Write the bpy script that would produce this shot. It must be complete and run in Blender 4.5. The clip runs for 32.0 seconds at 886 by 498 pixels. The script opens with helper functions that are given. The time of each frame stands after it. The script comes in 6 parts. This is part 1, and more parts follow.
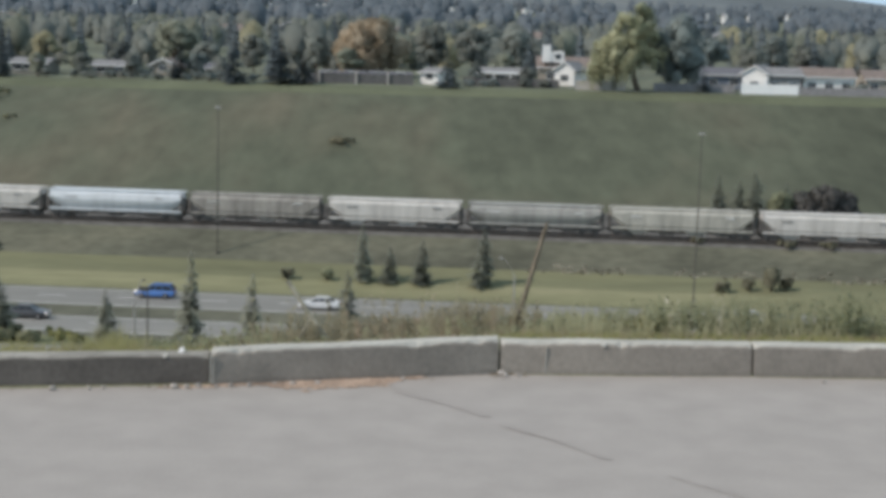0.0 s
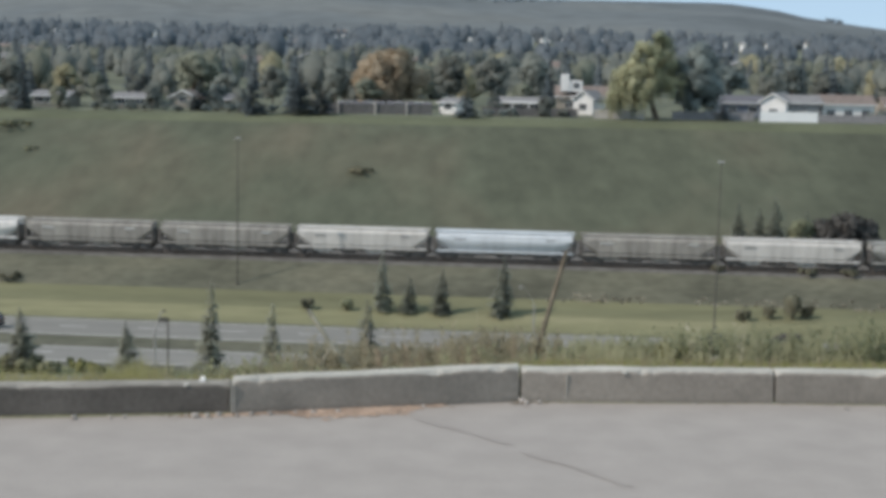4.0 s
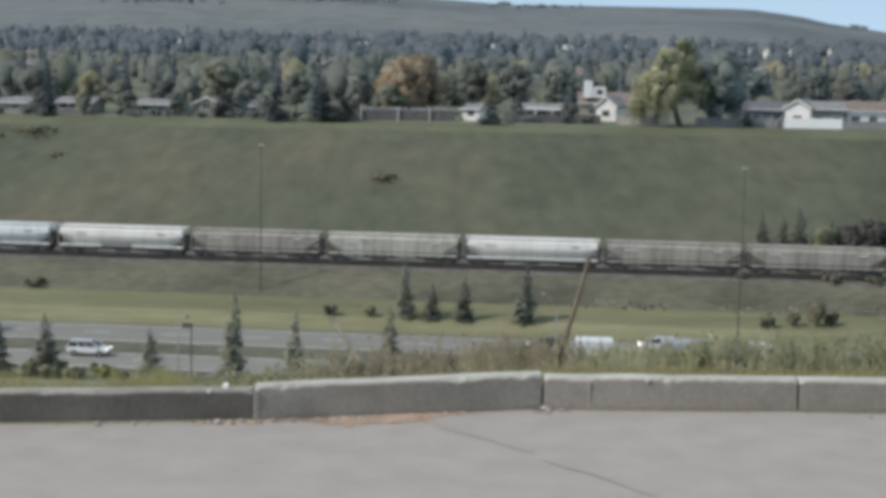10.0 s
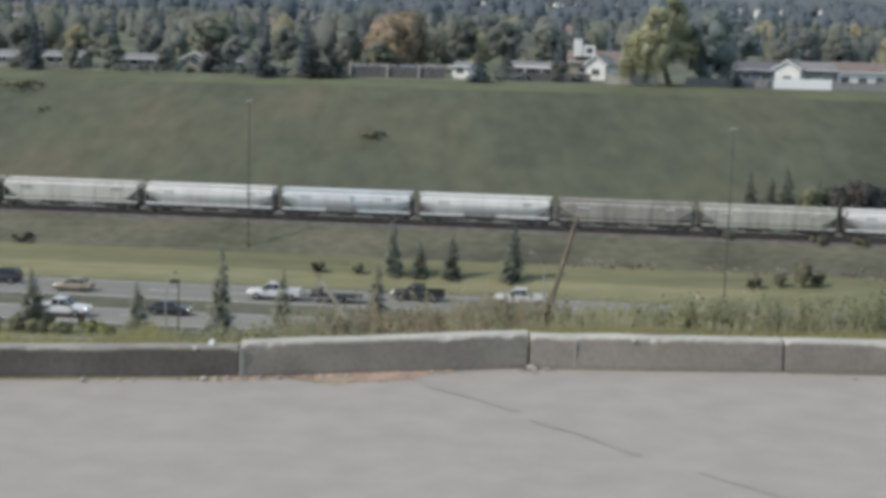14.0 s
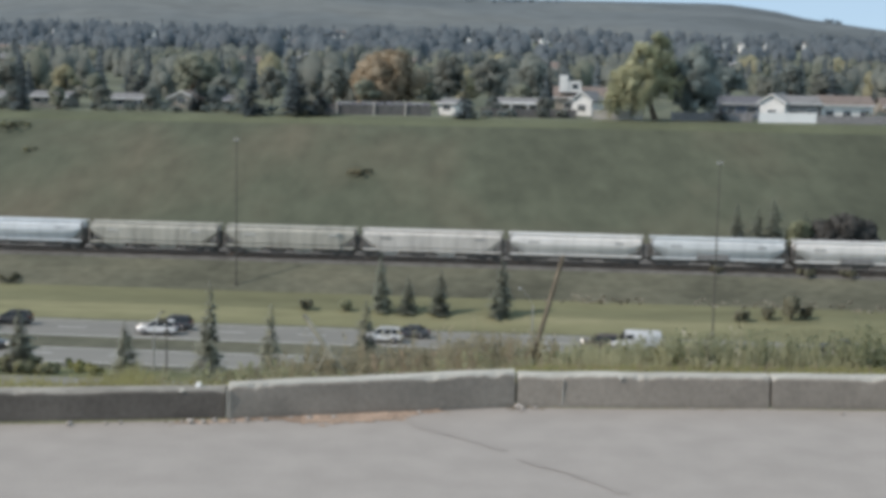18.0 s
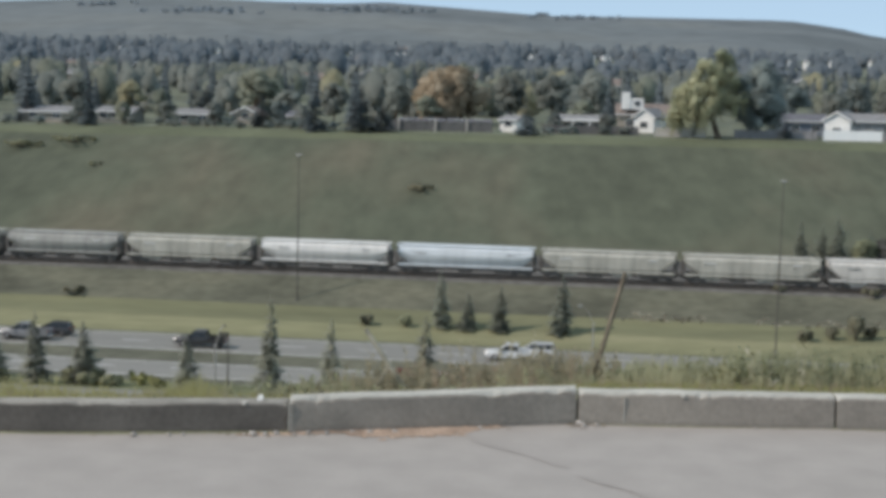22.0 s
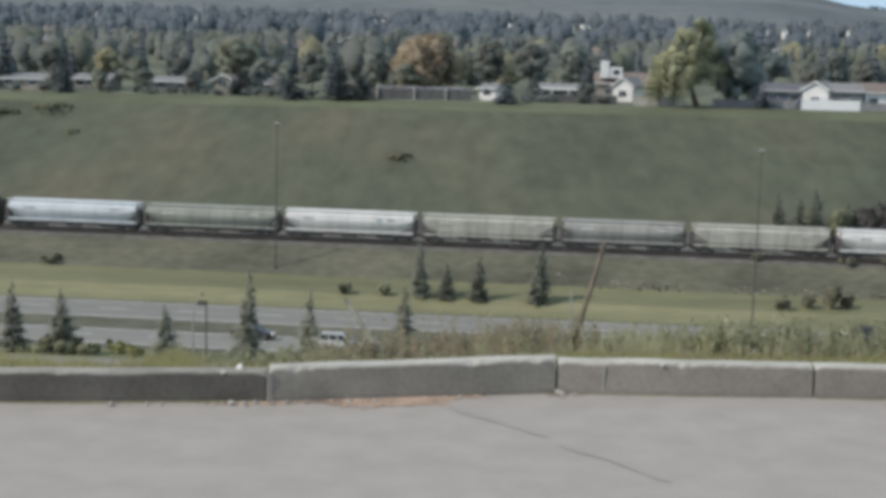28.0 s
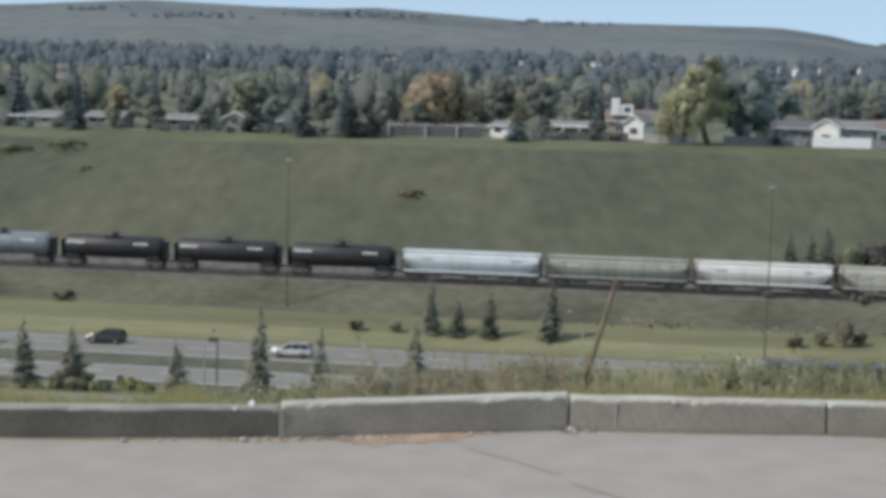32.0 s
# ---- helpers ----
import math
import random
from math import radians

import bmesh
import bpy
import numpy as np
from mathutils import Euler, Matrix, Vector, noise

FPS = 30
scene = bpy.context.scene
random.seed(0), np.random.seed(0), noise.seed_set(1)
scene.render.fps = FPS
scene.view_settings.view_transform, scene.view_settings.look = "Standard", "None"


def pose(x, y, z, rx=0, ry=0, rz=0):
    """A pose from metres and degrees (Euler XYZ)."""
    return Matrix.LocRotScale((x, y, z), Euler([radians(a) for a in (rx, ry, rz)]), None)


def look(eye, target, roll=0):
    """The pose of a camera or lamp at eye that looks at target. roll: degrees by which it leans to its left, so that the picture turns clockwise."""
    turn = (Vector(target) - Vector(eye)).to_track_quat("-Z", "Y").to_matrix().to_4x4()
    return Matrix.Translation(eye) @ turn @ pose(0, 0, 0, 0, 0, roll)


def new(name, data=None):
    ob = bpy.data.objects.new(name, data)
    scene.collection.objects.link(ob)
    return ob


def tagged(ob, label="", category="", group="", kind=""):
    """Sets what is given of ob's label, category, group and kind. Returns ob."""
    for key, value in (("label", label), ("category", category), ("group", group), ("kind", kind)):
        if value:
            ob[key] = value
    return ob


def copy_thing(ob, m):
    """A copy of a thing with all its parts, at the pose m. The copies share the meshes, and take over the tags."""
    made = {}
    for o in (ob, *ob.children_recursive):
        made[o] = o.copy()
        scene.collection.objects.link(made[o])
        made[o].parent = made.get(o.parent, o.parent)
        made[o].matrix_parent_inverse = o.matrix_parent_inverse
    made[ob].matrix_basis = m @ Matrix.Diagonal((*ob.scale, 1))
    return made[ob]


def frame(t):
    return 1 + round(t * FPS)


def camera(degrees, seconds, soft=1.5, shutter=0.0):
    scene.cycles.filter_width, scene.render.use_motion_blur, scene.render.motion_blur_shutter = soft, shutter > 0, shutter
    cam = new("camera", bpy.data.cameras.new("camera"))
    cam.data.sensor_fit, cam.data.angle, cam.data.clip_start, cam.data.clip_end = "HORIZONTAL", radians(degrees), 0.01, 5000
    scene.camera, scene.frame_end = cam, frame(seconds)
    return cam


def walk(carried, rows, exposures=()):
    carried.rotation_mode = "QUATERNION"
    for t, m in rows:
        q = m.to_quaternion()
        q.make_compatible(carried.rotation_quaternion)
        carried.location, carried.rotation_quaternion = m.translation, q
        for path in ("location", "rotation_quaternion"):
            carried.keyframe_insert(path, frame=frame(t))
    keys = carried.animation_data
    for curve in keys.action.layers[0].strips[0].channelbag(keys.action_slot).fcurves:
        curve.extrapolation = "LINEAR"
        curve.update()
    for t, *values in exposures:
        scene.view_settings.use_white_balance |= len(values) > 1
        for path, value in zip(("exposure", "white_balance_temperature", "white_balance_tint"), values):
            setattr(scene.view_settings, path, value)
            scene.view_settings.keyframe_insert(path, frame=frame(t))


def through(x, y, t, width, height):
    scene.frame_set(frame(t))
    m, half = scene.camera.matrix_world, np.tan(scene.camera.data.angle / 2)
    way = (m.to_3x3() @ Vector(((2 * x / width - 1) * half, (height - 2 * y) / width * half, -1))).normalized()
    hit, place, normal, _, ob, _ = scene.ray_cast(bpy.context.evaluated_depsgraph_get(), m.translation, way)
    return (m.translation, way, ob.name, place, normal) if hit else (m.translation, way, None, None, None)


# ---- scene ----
# ---- camera and its path ----
cam = camera(35.0, 32.0, soft=4.5)
PATH = [
    (0.0, look((0.007, 0.011, 1.503), (2.859, 98.971, -12.593), 1.638)),
    (0.5, look((0.008, -0.007, 1.505), (3.981, 99.133, -10.963), 1.827)),
    (1.0, look((0.004, -0.007, 1.505), (3.981, 99.073, -11.430), 1.419)),
    (1.5, look((0.010, 0.001, 1.504), (2.894, 99.155, -11.146), 1.354)),
    (2.0, look((0.008, -0.001, 1.502), (3.501, 99.172, -10.851), 1.404)),
    (2.5, look((0.006, -0.006, 1.504), (2.608, 99.318, -9.803), 1.296)),
    (3.0, look((0.006, 0.004, 1.499), (2.457, 99.256, -10.459), 1.321)),
    (3.5, look((0.006, 0.003, 1.497), (1.941, 99.257, -10.540), 1.262)),
    (5.5, look((0.001, 0.007, 1.495), (0.620, 99.273, -10.577), 1.152)),
    (6.0, look((0.005, 0.001, 1.497), (0.525, 99.288, -10.408), 1.062)),
    (6.5, look((0.003, 0.007, 1.495), (0.959, 99.058, -12.216), 1.150)),
    (7.0, look((0.002, 0.010, 1.491), (0.379, 99.166, -11.468), 1.193)),
    (7.5, look((0.002, 0.001, 1.494), (0.480, 99.135, -11.637), 1.077)),
    (8.0, look((0.003, 0.015, 1.491), (-0.079, 99.044, -12.409), 1.089)),
    (8.5, look((0.005, 0.013, 1.492), (0.267, 99.070, -12.204), 0.939)),
    (9.0, look((0.004, 0.013, 1.491), (-0.037, 99.074, -12.187), 0.883)),
    (9.5, look((0.005, 0.010, 1.494), (0.022, 99.178, -11.375), 1.125)),
    (10.0, look((0.006, 0.001, 1.501), (-0.200, 99.322, -10.130), 1.198)),
    (10.5, look((0.007, 0.000, 1.498), (-0.698, 99.150, -11.500), 1.160)),
    (11.0, look((0.007, 0.011, 1.499), (-0.653, 99.154, -11.548), 1.190)),
    (11.5, look((0.009, 0.018, 1.495), (-1.469, 99.133, -11.698), 0.950)),
    (12.0, look((0.010, 0.019, 1.497), (-0.813, 99.131, -11.780), 0.927)),
    (12.5, look((0.013, 0.017, 1.496), (-0.722, 98.982, -12.836), 1.016)),
    (13.0, look((0.009, 0.017, 1.498), (-0.621, 98.911, -13.322), 1.372)),
    (13.5, look((0.010, 0.018, 1.500), (-0.990, 98.881, -13.503), 1.464)),
    (14.0, look((0.009, 0.017, 1.502), (0.733, 98.945, -13.080), 1.742)),
    (14.5, look((0.007, 0.005, 1.507), (1.779, 99.059, -12.101), 2.028)),
    (16.5, look((0.007, 0.001, 1.514), (0.036, 98.992, -12.660), 1.273)),
    (17.0, look((0.013, 0.008, 1.515), (0.787, 98.931, -13.102), 1.269)),
    (17.5, look((0.021, 0.012, 1.513), (3.145, 99.231, -10.562), 1.175)),
    (18.0, look((0.018, 0.010, 1.518), (1.519, 99.277, -10.478), 1.223)),
    (18.5, look((0.012, 0.011, 1.516), (-0.218, 99.337, -10.074), 1.375)),
    (19.0, look((0.010, 0.008, 1.515), (0.287, 99.322, -10.180), 1.659)),
    (19.5, look((0.010, 0.008, 1.518), (-0.661, 99.271, -10.579), 1.690)),
    (20.0, look((0.006, 0.004, 1.515), (-1.484, 99.288, -10.339), 1.731)),
    (20.5, look((0.006, 0.006, 1.518), (-0.916, 99.273, -10.531), 1.691)),
    (21.0, look((0.009, 0.007, 1.516), (-1.005, 99.324, -10.105), 1.511)),
    (21.5, look((0.012, 0.002, 1.517), (-1.300, 99.314, -10.120), 1.299)),
    (22.0, look((0.011, 0.004, 1.514), (-2.813, 99.364, -9.422), 1.398)),
    (22.5, look((0.007, 0.005, 1.516), (-2.320, 99.472, -8.537), 1.222)),
    (23.0, look((0.007, 0.007, 1.516), (0.246, 99.483, -8.703), 1.160)),
    (23.5, look((0.014, 0.008, 1.516), (-1.150, 99.387, -9.549), 1.405)),
    (24.0, look((0.012, 0.008, 1.516), (-0.812, 99.279, -10.505), 1.686)),
    (24.5, look((0.009, 0.005, 1.514), (-1.006, 99.420, -9.246), 1.655)),
    (26.5, look((0.008, 0.019, 1.516), (-1.104, 99.153, -11.571), 1.668)),
    (27.0, look((0.004, 0.022, 1.516), (-0.932, 99.111, -11.912), 1.813)),
    (27.5, look((0.007, 0.030, 1.511), (-1.911, 99.063, -12.228), 1.530)),
    (28.0, look((0.005, 0.028, 1.513), (-1.227, 99.157, -11.599), 1.572)),
    (28.5, look((0.005, 0.020, 1.516), (-2.180, 99.095, -11.881), 1.435)),
    (29.0, look((0.006, 0.023, 1.511), (-2.833, 99.075, -11.926), 1.213)),
    (29.5, look((0.004, 0.020, 1.513), (-2.266, 99.108, -11.766), 1.358)),
    (30.0, look((0.002, 0.025, 1.513), (-1.664, 99.131, -11.727), 1.559)),
    (30.5, look((0.006, 0.009, 1.513), (-1.530, 99.221, -10.923), 1.612)),
    (31.0, look((0.006, 0.006, 1.515), (-2.217, 99.064, -11.997), 1.590)),
    (31.5, look((0.002, 0.004, 1.518), (-2.954, 99.238, -10.476), 1.443)),
    (32.0, look((0.001, 0.008, 1.515), (-2.095, 99.430, -9.013), 1.585)),
]
walk(cam, PATH, [(0.0, 0.83, 6800, 16), (32.0, 0.83, 6800, 16)])

# ---- light ----
SUN_AZ, SUN_EL = radians(-113), radians(42)      # azimuth from +y towards +x
sun_way = Vector((math.sin(SUN_AZ) * math.cos(SUN_EL), math.cos(SUN_AZ) * math.cos(SUN_EL), math.sin(SUN_EL)))
world = bpy.data.worlds.new("sky")
scene.world = world
world.use_nodes = True
wn, wl = world.node_tree.nodes, world.node_tree.links
bg = wn["Background"]
sky = wn.new("ShaderNodeTexSky")
sky.sky_type, sky.sun_disc = "NISHITA", False
sky.sun_elevation, sky.sun_rotation = SUN_EL, SUN_AZ
sky.air_density, sky.dust_density, sky.ozone_density = 0.6, 0.0, 7.0
sky.altitude = 1100
wtc = wn.new("ShaderNodeTexCoord")
wmap = wn.new("ShaderNodeMapping")
wmap.inputs["Scale"].default_value = (1.2, 1.2, 7.0)
wl.new(wtc.outputs["Generated"], wmap.inputs["Vector"])
cloud = wn.new("ShaderNodeTexNoise")
cloud.inputs["Scale"].default_value, cloud.inputs["Detail"].default_value = 2.1, 5
wl.new(wmap.outputs["Vector"], cloud.inputs["Vector"])
cramp = wn.new("ShaderNodeValToRGB")
cramp.color_ramp.elements[0].position, cramp.color_ramp.elements[1].position = 0.60, 0.95
wl.new(cloud.outputs["Fac"], cramp.inputs["Fac"])
cmix = wn.new("ShaderNodeMix")
cmix.data_type = "RGBA"
cmix.inputs["B"].default_value = (4.6, 4.8, 5.0, 1)
wl.new(cramp.outputs["Color"], cmix.inputs["Factor"])
blue = wn.new("ShaderNodeHueSaturation")
blue.inputs["Saturation"].default_value = 0.98
wl.new(sky.outputs["Color"], blue.inputs["Color"])
# a thin even veil of high haze
veil = wn.new("ShaderNodeMix")
veil.data_type = "RGBA"
veil.inputs["Factor"].default_value = 0.88
veil.inputs["B"].default_value = (1.55, 2.22, 2.65, 1)
wl.new(blue.outputs["Color"], veil.inputs["A"])
wl.new(veil.outputs["Result"], cmix.inputs["A"])
wl.new(cmix.outputs["Result"], bg.inputs["Color"])
bg.inputs["Strength"].default_value = 0.15
sun = new("sun", bpy.data.lights.new("sun", "SUN"))
sun.data.energy, sun.data.angle, sun.data.color = 1.6, radians(0.53), (1.0, 0.95, 0.87)
sun.matrix_world = look(tuple(sun_way * 300), (0, 0, 0))


# ---- materials ----
def mat(name, color, rough=0.8, metal=0.0, var=0.25, scale=3.0, fine=30.0, bump=0.2, dist=0.02, shift=None, rand=0.0, coat=0.0, streak=(1, 1, 1), space="Object"):
    """A surface with a broad and a fine variation, a fine relief, and its own shade for each object."""
    m = bpy.data.materials.new(name)
    m.use_nodes = True
    n, l = m.node_tree.nodes, m.node_tree.links
    b = n["Principled BSDF"]
    tc = n.new("ShaderNodeTexCoord")
    mp = n.new("ShaderNodeMapping")
    mp.inputs["Scale"].default_value = streak
    if space == "World":
        geo = n.new("ShaderNodeNewGeometry")
        l.new(geo.outputs["Position"], mp.inputs["Vector"])
    else:
        l.new(tc.outputs["Object"], mp.inputs["Vector"])
    n1, n2 = n.new("ShaderNodeTexNoise"), n.new("ShaderNodeTexNoise")
    for k, s, d in ((n1, scale, 4), (n2, fine, 3)):
        k.inputs["Scale"].default_value, k.inputs["Detail"].default_value = s, d
        l.new(mp.outputs["Vector"], k.inputs["Vector"])
    ramp = n.new("ShaderNodeValToRGB")
    r = ramp.color_ramp
    dark = [c * (1 - var) for c in color]
    light = [min(1, c * (1 + var)) for c in color] if shift is None else list(shift)
    r.elements[0].position, r.elements[0].color = 0.33, (*dark, 1)
    r.elements[1].position, r.elements[1].color = 0.67, (*light, 1)
    e = r.elements.new(0.5)
    e.color = (*color, 1)
    l.new(n1.outputs["Fac"], ramp.inputs["Fac"])
    mul = n.new("ShaderNodeMix")
    mul.data_type, mul.blend_type = "RGBA", "OVERLAY"
    mul.inputs["Factor"].default_value = min(1.0, var * 1.6)
    l.new(ramp.outputs["Color"], mul.inputs["A"])
    l.new(n2.outputs["Fac"], mul.inputs["B"])
    out = mul.outputs["Result"]
    if rand:
        oi = n.new("ShaderNodeObjectInfo")
        hs = n.new("ShaderNodeHueSaturation")
        mr = n.new("ShaderNodeMapRange")
        mr.inputs["To Min"].default_value, mr.inputs["To Max"].default_value = 1 - rand, 1 + rand
        l.new(oi.outputs["Random"], mr.inputs["Value"])
        l.new(mr.outputs["Result"], hs.inputs["Value"])
        l.new(out, hs.inputs["Color"])
        out = hs.outputs["Color"]
    l.new(out, b.inputs["Base Color"])
    b.inputs["Roughness"].default_value, b.inputs["Metallic"].default_value = rough, metal
    b.inputs["Coat Weight"].default_value = coat
    b.inputs["Specular IOR Level"].default_value = 0.5 if rough < 0.6 else 0.25
    if bump:
        bp = n.new("ShaderNodeBump")
        bp.inputs["Strength"].default_value, bp.inputs["Distance"].default_value = bump, dist
        l.new(n2.outputs["Fac"], bp.inputs["Height"])
        l.new(bp.outputs["Normal"], b.inputs["Normal"])
    return m


def leafy(name, color, shift, rough=0.7, rand=0.2, spread=0.13, through=0.42):
    """Foliage: every leaf or blade takes its own shade; light shines through a little."""
    m = mat(name, color, rough, var=0.18, scale=0.35, fine=3.0, bump=0, shift=shift, rand=rand)
    n, l = m.node_tree.nodes, m.node_tree.links
    b = n["Principled BSDF"]
    geo = n.new("ShaderNodeNewGeometry")
    hs = n.new("ShaderNodeHueSaturation")
    mr = n.new("ShaderNodeMapRange")
    mr.inputs["To Min"].default_value, mr.inputs["To Max"].default_value = 1 - spread, 1 + spread
    l.new(geo.outputs["Random Per Island"], mr.inputs["Value"])
    l.new(mr.outputs["Result"], hs.inputs["Value"])
    l.new(b.inputs["Base Color"].links[0].from_socket, hs.inputs["Color"])
    l.new(hs.outputs["Color"], b.inputs["Base Color"])
    tr = n.new("ShaderNodeBsdfTranslucent")
    l.new(hs.outputs["Color"], tr.inputs["Color"])
    mix = n.new("ShaderNodeMixShader")
    mix.inputs["Fac"].default_value = through
    l.new(b.outputs["BSDF"], mix.inputs[1])
    l.new(tr.outputs["BSDF"], mix.inputs[2])
    l.new(mix.outputs["Shader"], n["Material Output"].inputs["Surface"])
    return m


M = {}
M["lot"] = mat("worn_asphalt", (0.35, 0.318, 0.29), 0.9, var=0.06, scale=4.5, fine=70, bump=0.35, dist=0.006)
M["crack"] = mat("crack_filler", (0.335, 0.304, 0.277), 0.9, var=0.06, scale=4.5, fine=70, bump=0.35, dist=0.006)
M["kerb"] = mat("kerb_concrete", (0.272, 0.243, 0.207), 0.92, var=0.16, scale=3, fine=45, bump=0.5, dist=0.006, rand=0.07)
M["kerb_dark"] = mat("dirty_kerb_concrete", (0.13, 0.118, 0.104), 0.92, var=0.2, scale=3, fine=45, bump=0.5, dist=0.006, rand=0.07)
# top edges are paler than the kerb faces
M["kerb_top"] = mat("pale_kerb_top", (0.45, 0.432, 0.382), 0.92, var=0.14, scale=5, fine=50, bump=0.5, dist=0.006)
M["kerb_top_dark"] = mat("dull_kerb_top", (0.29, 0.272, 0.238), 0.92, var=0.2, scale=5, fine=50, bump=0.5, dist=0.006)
M["rust"] = mat("rusty_silt", (0.34, 0.25, 0.19), 0.95, var=0.35, scale=6, fine=40, bump=0.6, dist=0.01)
M["pebble"] = mat("pale_pebble", (0.44, 0.40, 0.36), 0.85, var=0.2, scale=20, fine=80, rand=0.25)
M["soil"] = mat("verge_soil", (0.185, 0.185, 0.11), 0.95, var=0.3, scale=2, fine=25, bump=0.5, space="World")
M["slope"] = mat("slope_grass", (0.15, 0.162, 0.082), 0.95, var=0.3, scale=0.12, fine=1.6, bump=0.8, dist=0.15, shift=(0.21, 0.195, 0.105), space="World")
M["field"] = mat("mown_field_grass", (0.207, 0.202, 0.115), 0.95, var=0.2, scale=0.16, fine=1.6, bump=0.6, dist=0.1, shift=(0.25, 0.235, 0.14), streak=(0.16, 1.0, 1), space="World")
M["meadow"] = mat("rough_field_grass", (0.168, 0.167, 0.096), 0.95, var=0.2, scale=0.16, fine=1.6, bump=0.6, dist=0.1, shift=(0.19, 0.185, 0.105), streak=(0.16, 1.0, 1), space="World")
M["line"] = mat("road_line_paint", (0.66, 0.66, 0.62), 0.7, var=0.15, scale=2, fine=12)
M["weedy"] = mat("weedy_embankment", (0.119, 0.118, 0.086), 0.95, var=0.3, scale=0.14, fine=1.2, bump=0.7, dist=0.15, shift=(0.143, 0.138, 0.099), streak=(0.5, 1, 1), space="World")
M["bank"] = mat("bank_grass", (0.096, 0.104, 0.071), 0.95, var=0.24, scale=0.034, fine=0.34, bump=0.7, dist=0.3, shift=(0.124, 0.114, 0.079), streak=(1, 0.5, 0.5), space="World")
M["lawn"] = mat("bank_top_lawn", (0.12, 0.13, 0.078), 0.95, var=0.15, scale=0.08, fine=1.0, bump=0.5, dist=0.1, space="World")
# town and hill grass: blue-grey of distance haze is put into the colour
M["town"] = mat("town_ground", (0.14, 0.15, 0.105), 0.95, var=0.3, scale=0.03, fine=0.3, bump=0.4, dist=0.3, space="World")
M["hill"] = mat("haze_blue_hill_grass", (0.138, 0.154, 0.157), 0.95, var=0.24, scale=0.0035, fine=0.03, bump=0.5, dist=3.0, shift=(0.160, 0.170, 0.164), space="World")
M["road"] = mat("highway_asphalt", (0.225, 0.217, 0.198), 0.85, var=0.10, scale=0.25, fine=3, bump=0.2, streak=(0.1, 1.5, 1), space="World")
M["ballast"] = mat("rail_ballast", (0.135, 0.128, 0.118), 0.95, var=0.3, scale=0.6, fine=6, bump=0.9, dist=0.06, space="World")
M["steel"] = mat("rail_steel", (0.25, 0.2, 0.17), 0.55, 0.7, var=0.25, scale=3, fine=30)
M["tie"] = mat("weathered_tie", (0.13, 0.12, 0.105), 0.9, var=0.3, scale=3, fine=20)
M["galv"] = mat("galvanised_pole", (0.42, 0.41, 0.39), 0.55, 0.4, var=0.15, scale=2, fine=20)
M["darkpole"] = mat("dark_weathered_pole", (0.105, 0.10, 0.085), 0.8, var=0.25, scale=1, fine=20)
M["stake"] = mat("weathered_wood_stake", (0.23, 0.19, 0.14), 0.85, var=0.35, scale=6, fine=60, bump=0.6, streak=(6, 6, 0.6))
M["stick"] = mat("dry_pale_stick", (0.37, 0.345, 0.275), 0.85, var=0.3, scale=10, fine=60)
M["bark"] = mat("tree_bark", (0.11, 0.085, 0.065), 0.9, var=0.35, scale=3, fine=14, bump=0.8, dist=0.03)
M["needle"] = leafy("spruce_needles", (0.273, 0.294, 0.243), (0.328, 0.341, 0.273), through=0.5)
M["needle_young"] = leafy("young_spruce_needles", (0.33, 0.34, 0.275), (0.38, 0.385, 0.31), through=0.5)
# bank-top and town spruces: some haze blue is mixed into the needle colour
M["needle_dark"] = leafy("dark_spruce_needles", (0.145, 0.178, 0.188), (0.168, 0.198, 0.208), rand=0.15, spread=0.06, through=0.4)
# far spruces: distance haze is painted in as a blue-grey tint
M["needle_haze"] = leafy("hazy_spruce_needles", (0.145, 0.178, 0.205), (0.17, 0.20, 0.225), rand=0.3, spread=0.08, through=0.28)
# olive and grey-green leaves likewise carry a little painted haze blue
M["leaf_olive"] = leafy("olive_leaves", (0.30, 0.325, 0.258), (0.328, 0.343, 0.268), through=0.45)
M["leaf_willow"] = leafy("willow_leaves", (0.47, 0.48, 0.31), (0.52, 0.51, 0.33))
M["leaf_grey"] = leafy("grey_green_leaves", (0.26, 0.283, 0.255), (0.295, 0.31, 0.265), through=0.45)
M["leaf_yellow"] = leafy("yellow_autumn_leaves", (0.33, 0.315, 0.21), (0.357, 0.336, 0.22), through=0.45)
M["leaf_orange"] = leafy("orange_autumn_leaves", (0.50, 0.42, 0.31), (0.54, 0.45, 0.33))
M["leaf_dark"] = leafy("dark_green_leaves", (0.25, 0.29, 0.275), (0.29, 0.326, 0.30), through=0.45)
# far leaves and hill scrub, with blue distance haze put into the colour
M["leaf_haze"] = leafy("hazy_far_leaves", (0.192, 0.23, 0.258), (0.217, 0.253, 0.272), rand=0.3, spread=0.08, through=0.28)
M["leaf_bush"] = leafy("bush_leaves", (0.34, 0.355, 0.235), (0.39, 0.39, 0.26), through=0.5)
M["hedge"] = leafy("dark_hedge_leaves", (0.165, 0.158, 0.145), (0.175, 0.168, 0.15), spread=0.05)
M["shrub_yellow"] = leafy("yellow_green_shrub", (0.37, 0.37, 0.165), (0.42, 0.40, 0.18), through=0.5)
M["shrub_dark"] = leafy("dark_shrub", (0.250, 0.246, 0.176), (0.290, 0.284, 0.209), through=0.5)
M["weed"] = leafy("green_weeds", (0.35, 0.35, 0.225), (0.43, 0.42, 0.275), through=0.5)
M["weed_dry"] = leafy("dry_brown_weeds", (0.345, 0.287, 0.207), (0.437, 0.368, 0.253), through=0.5)
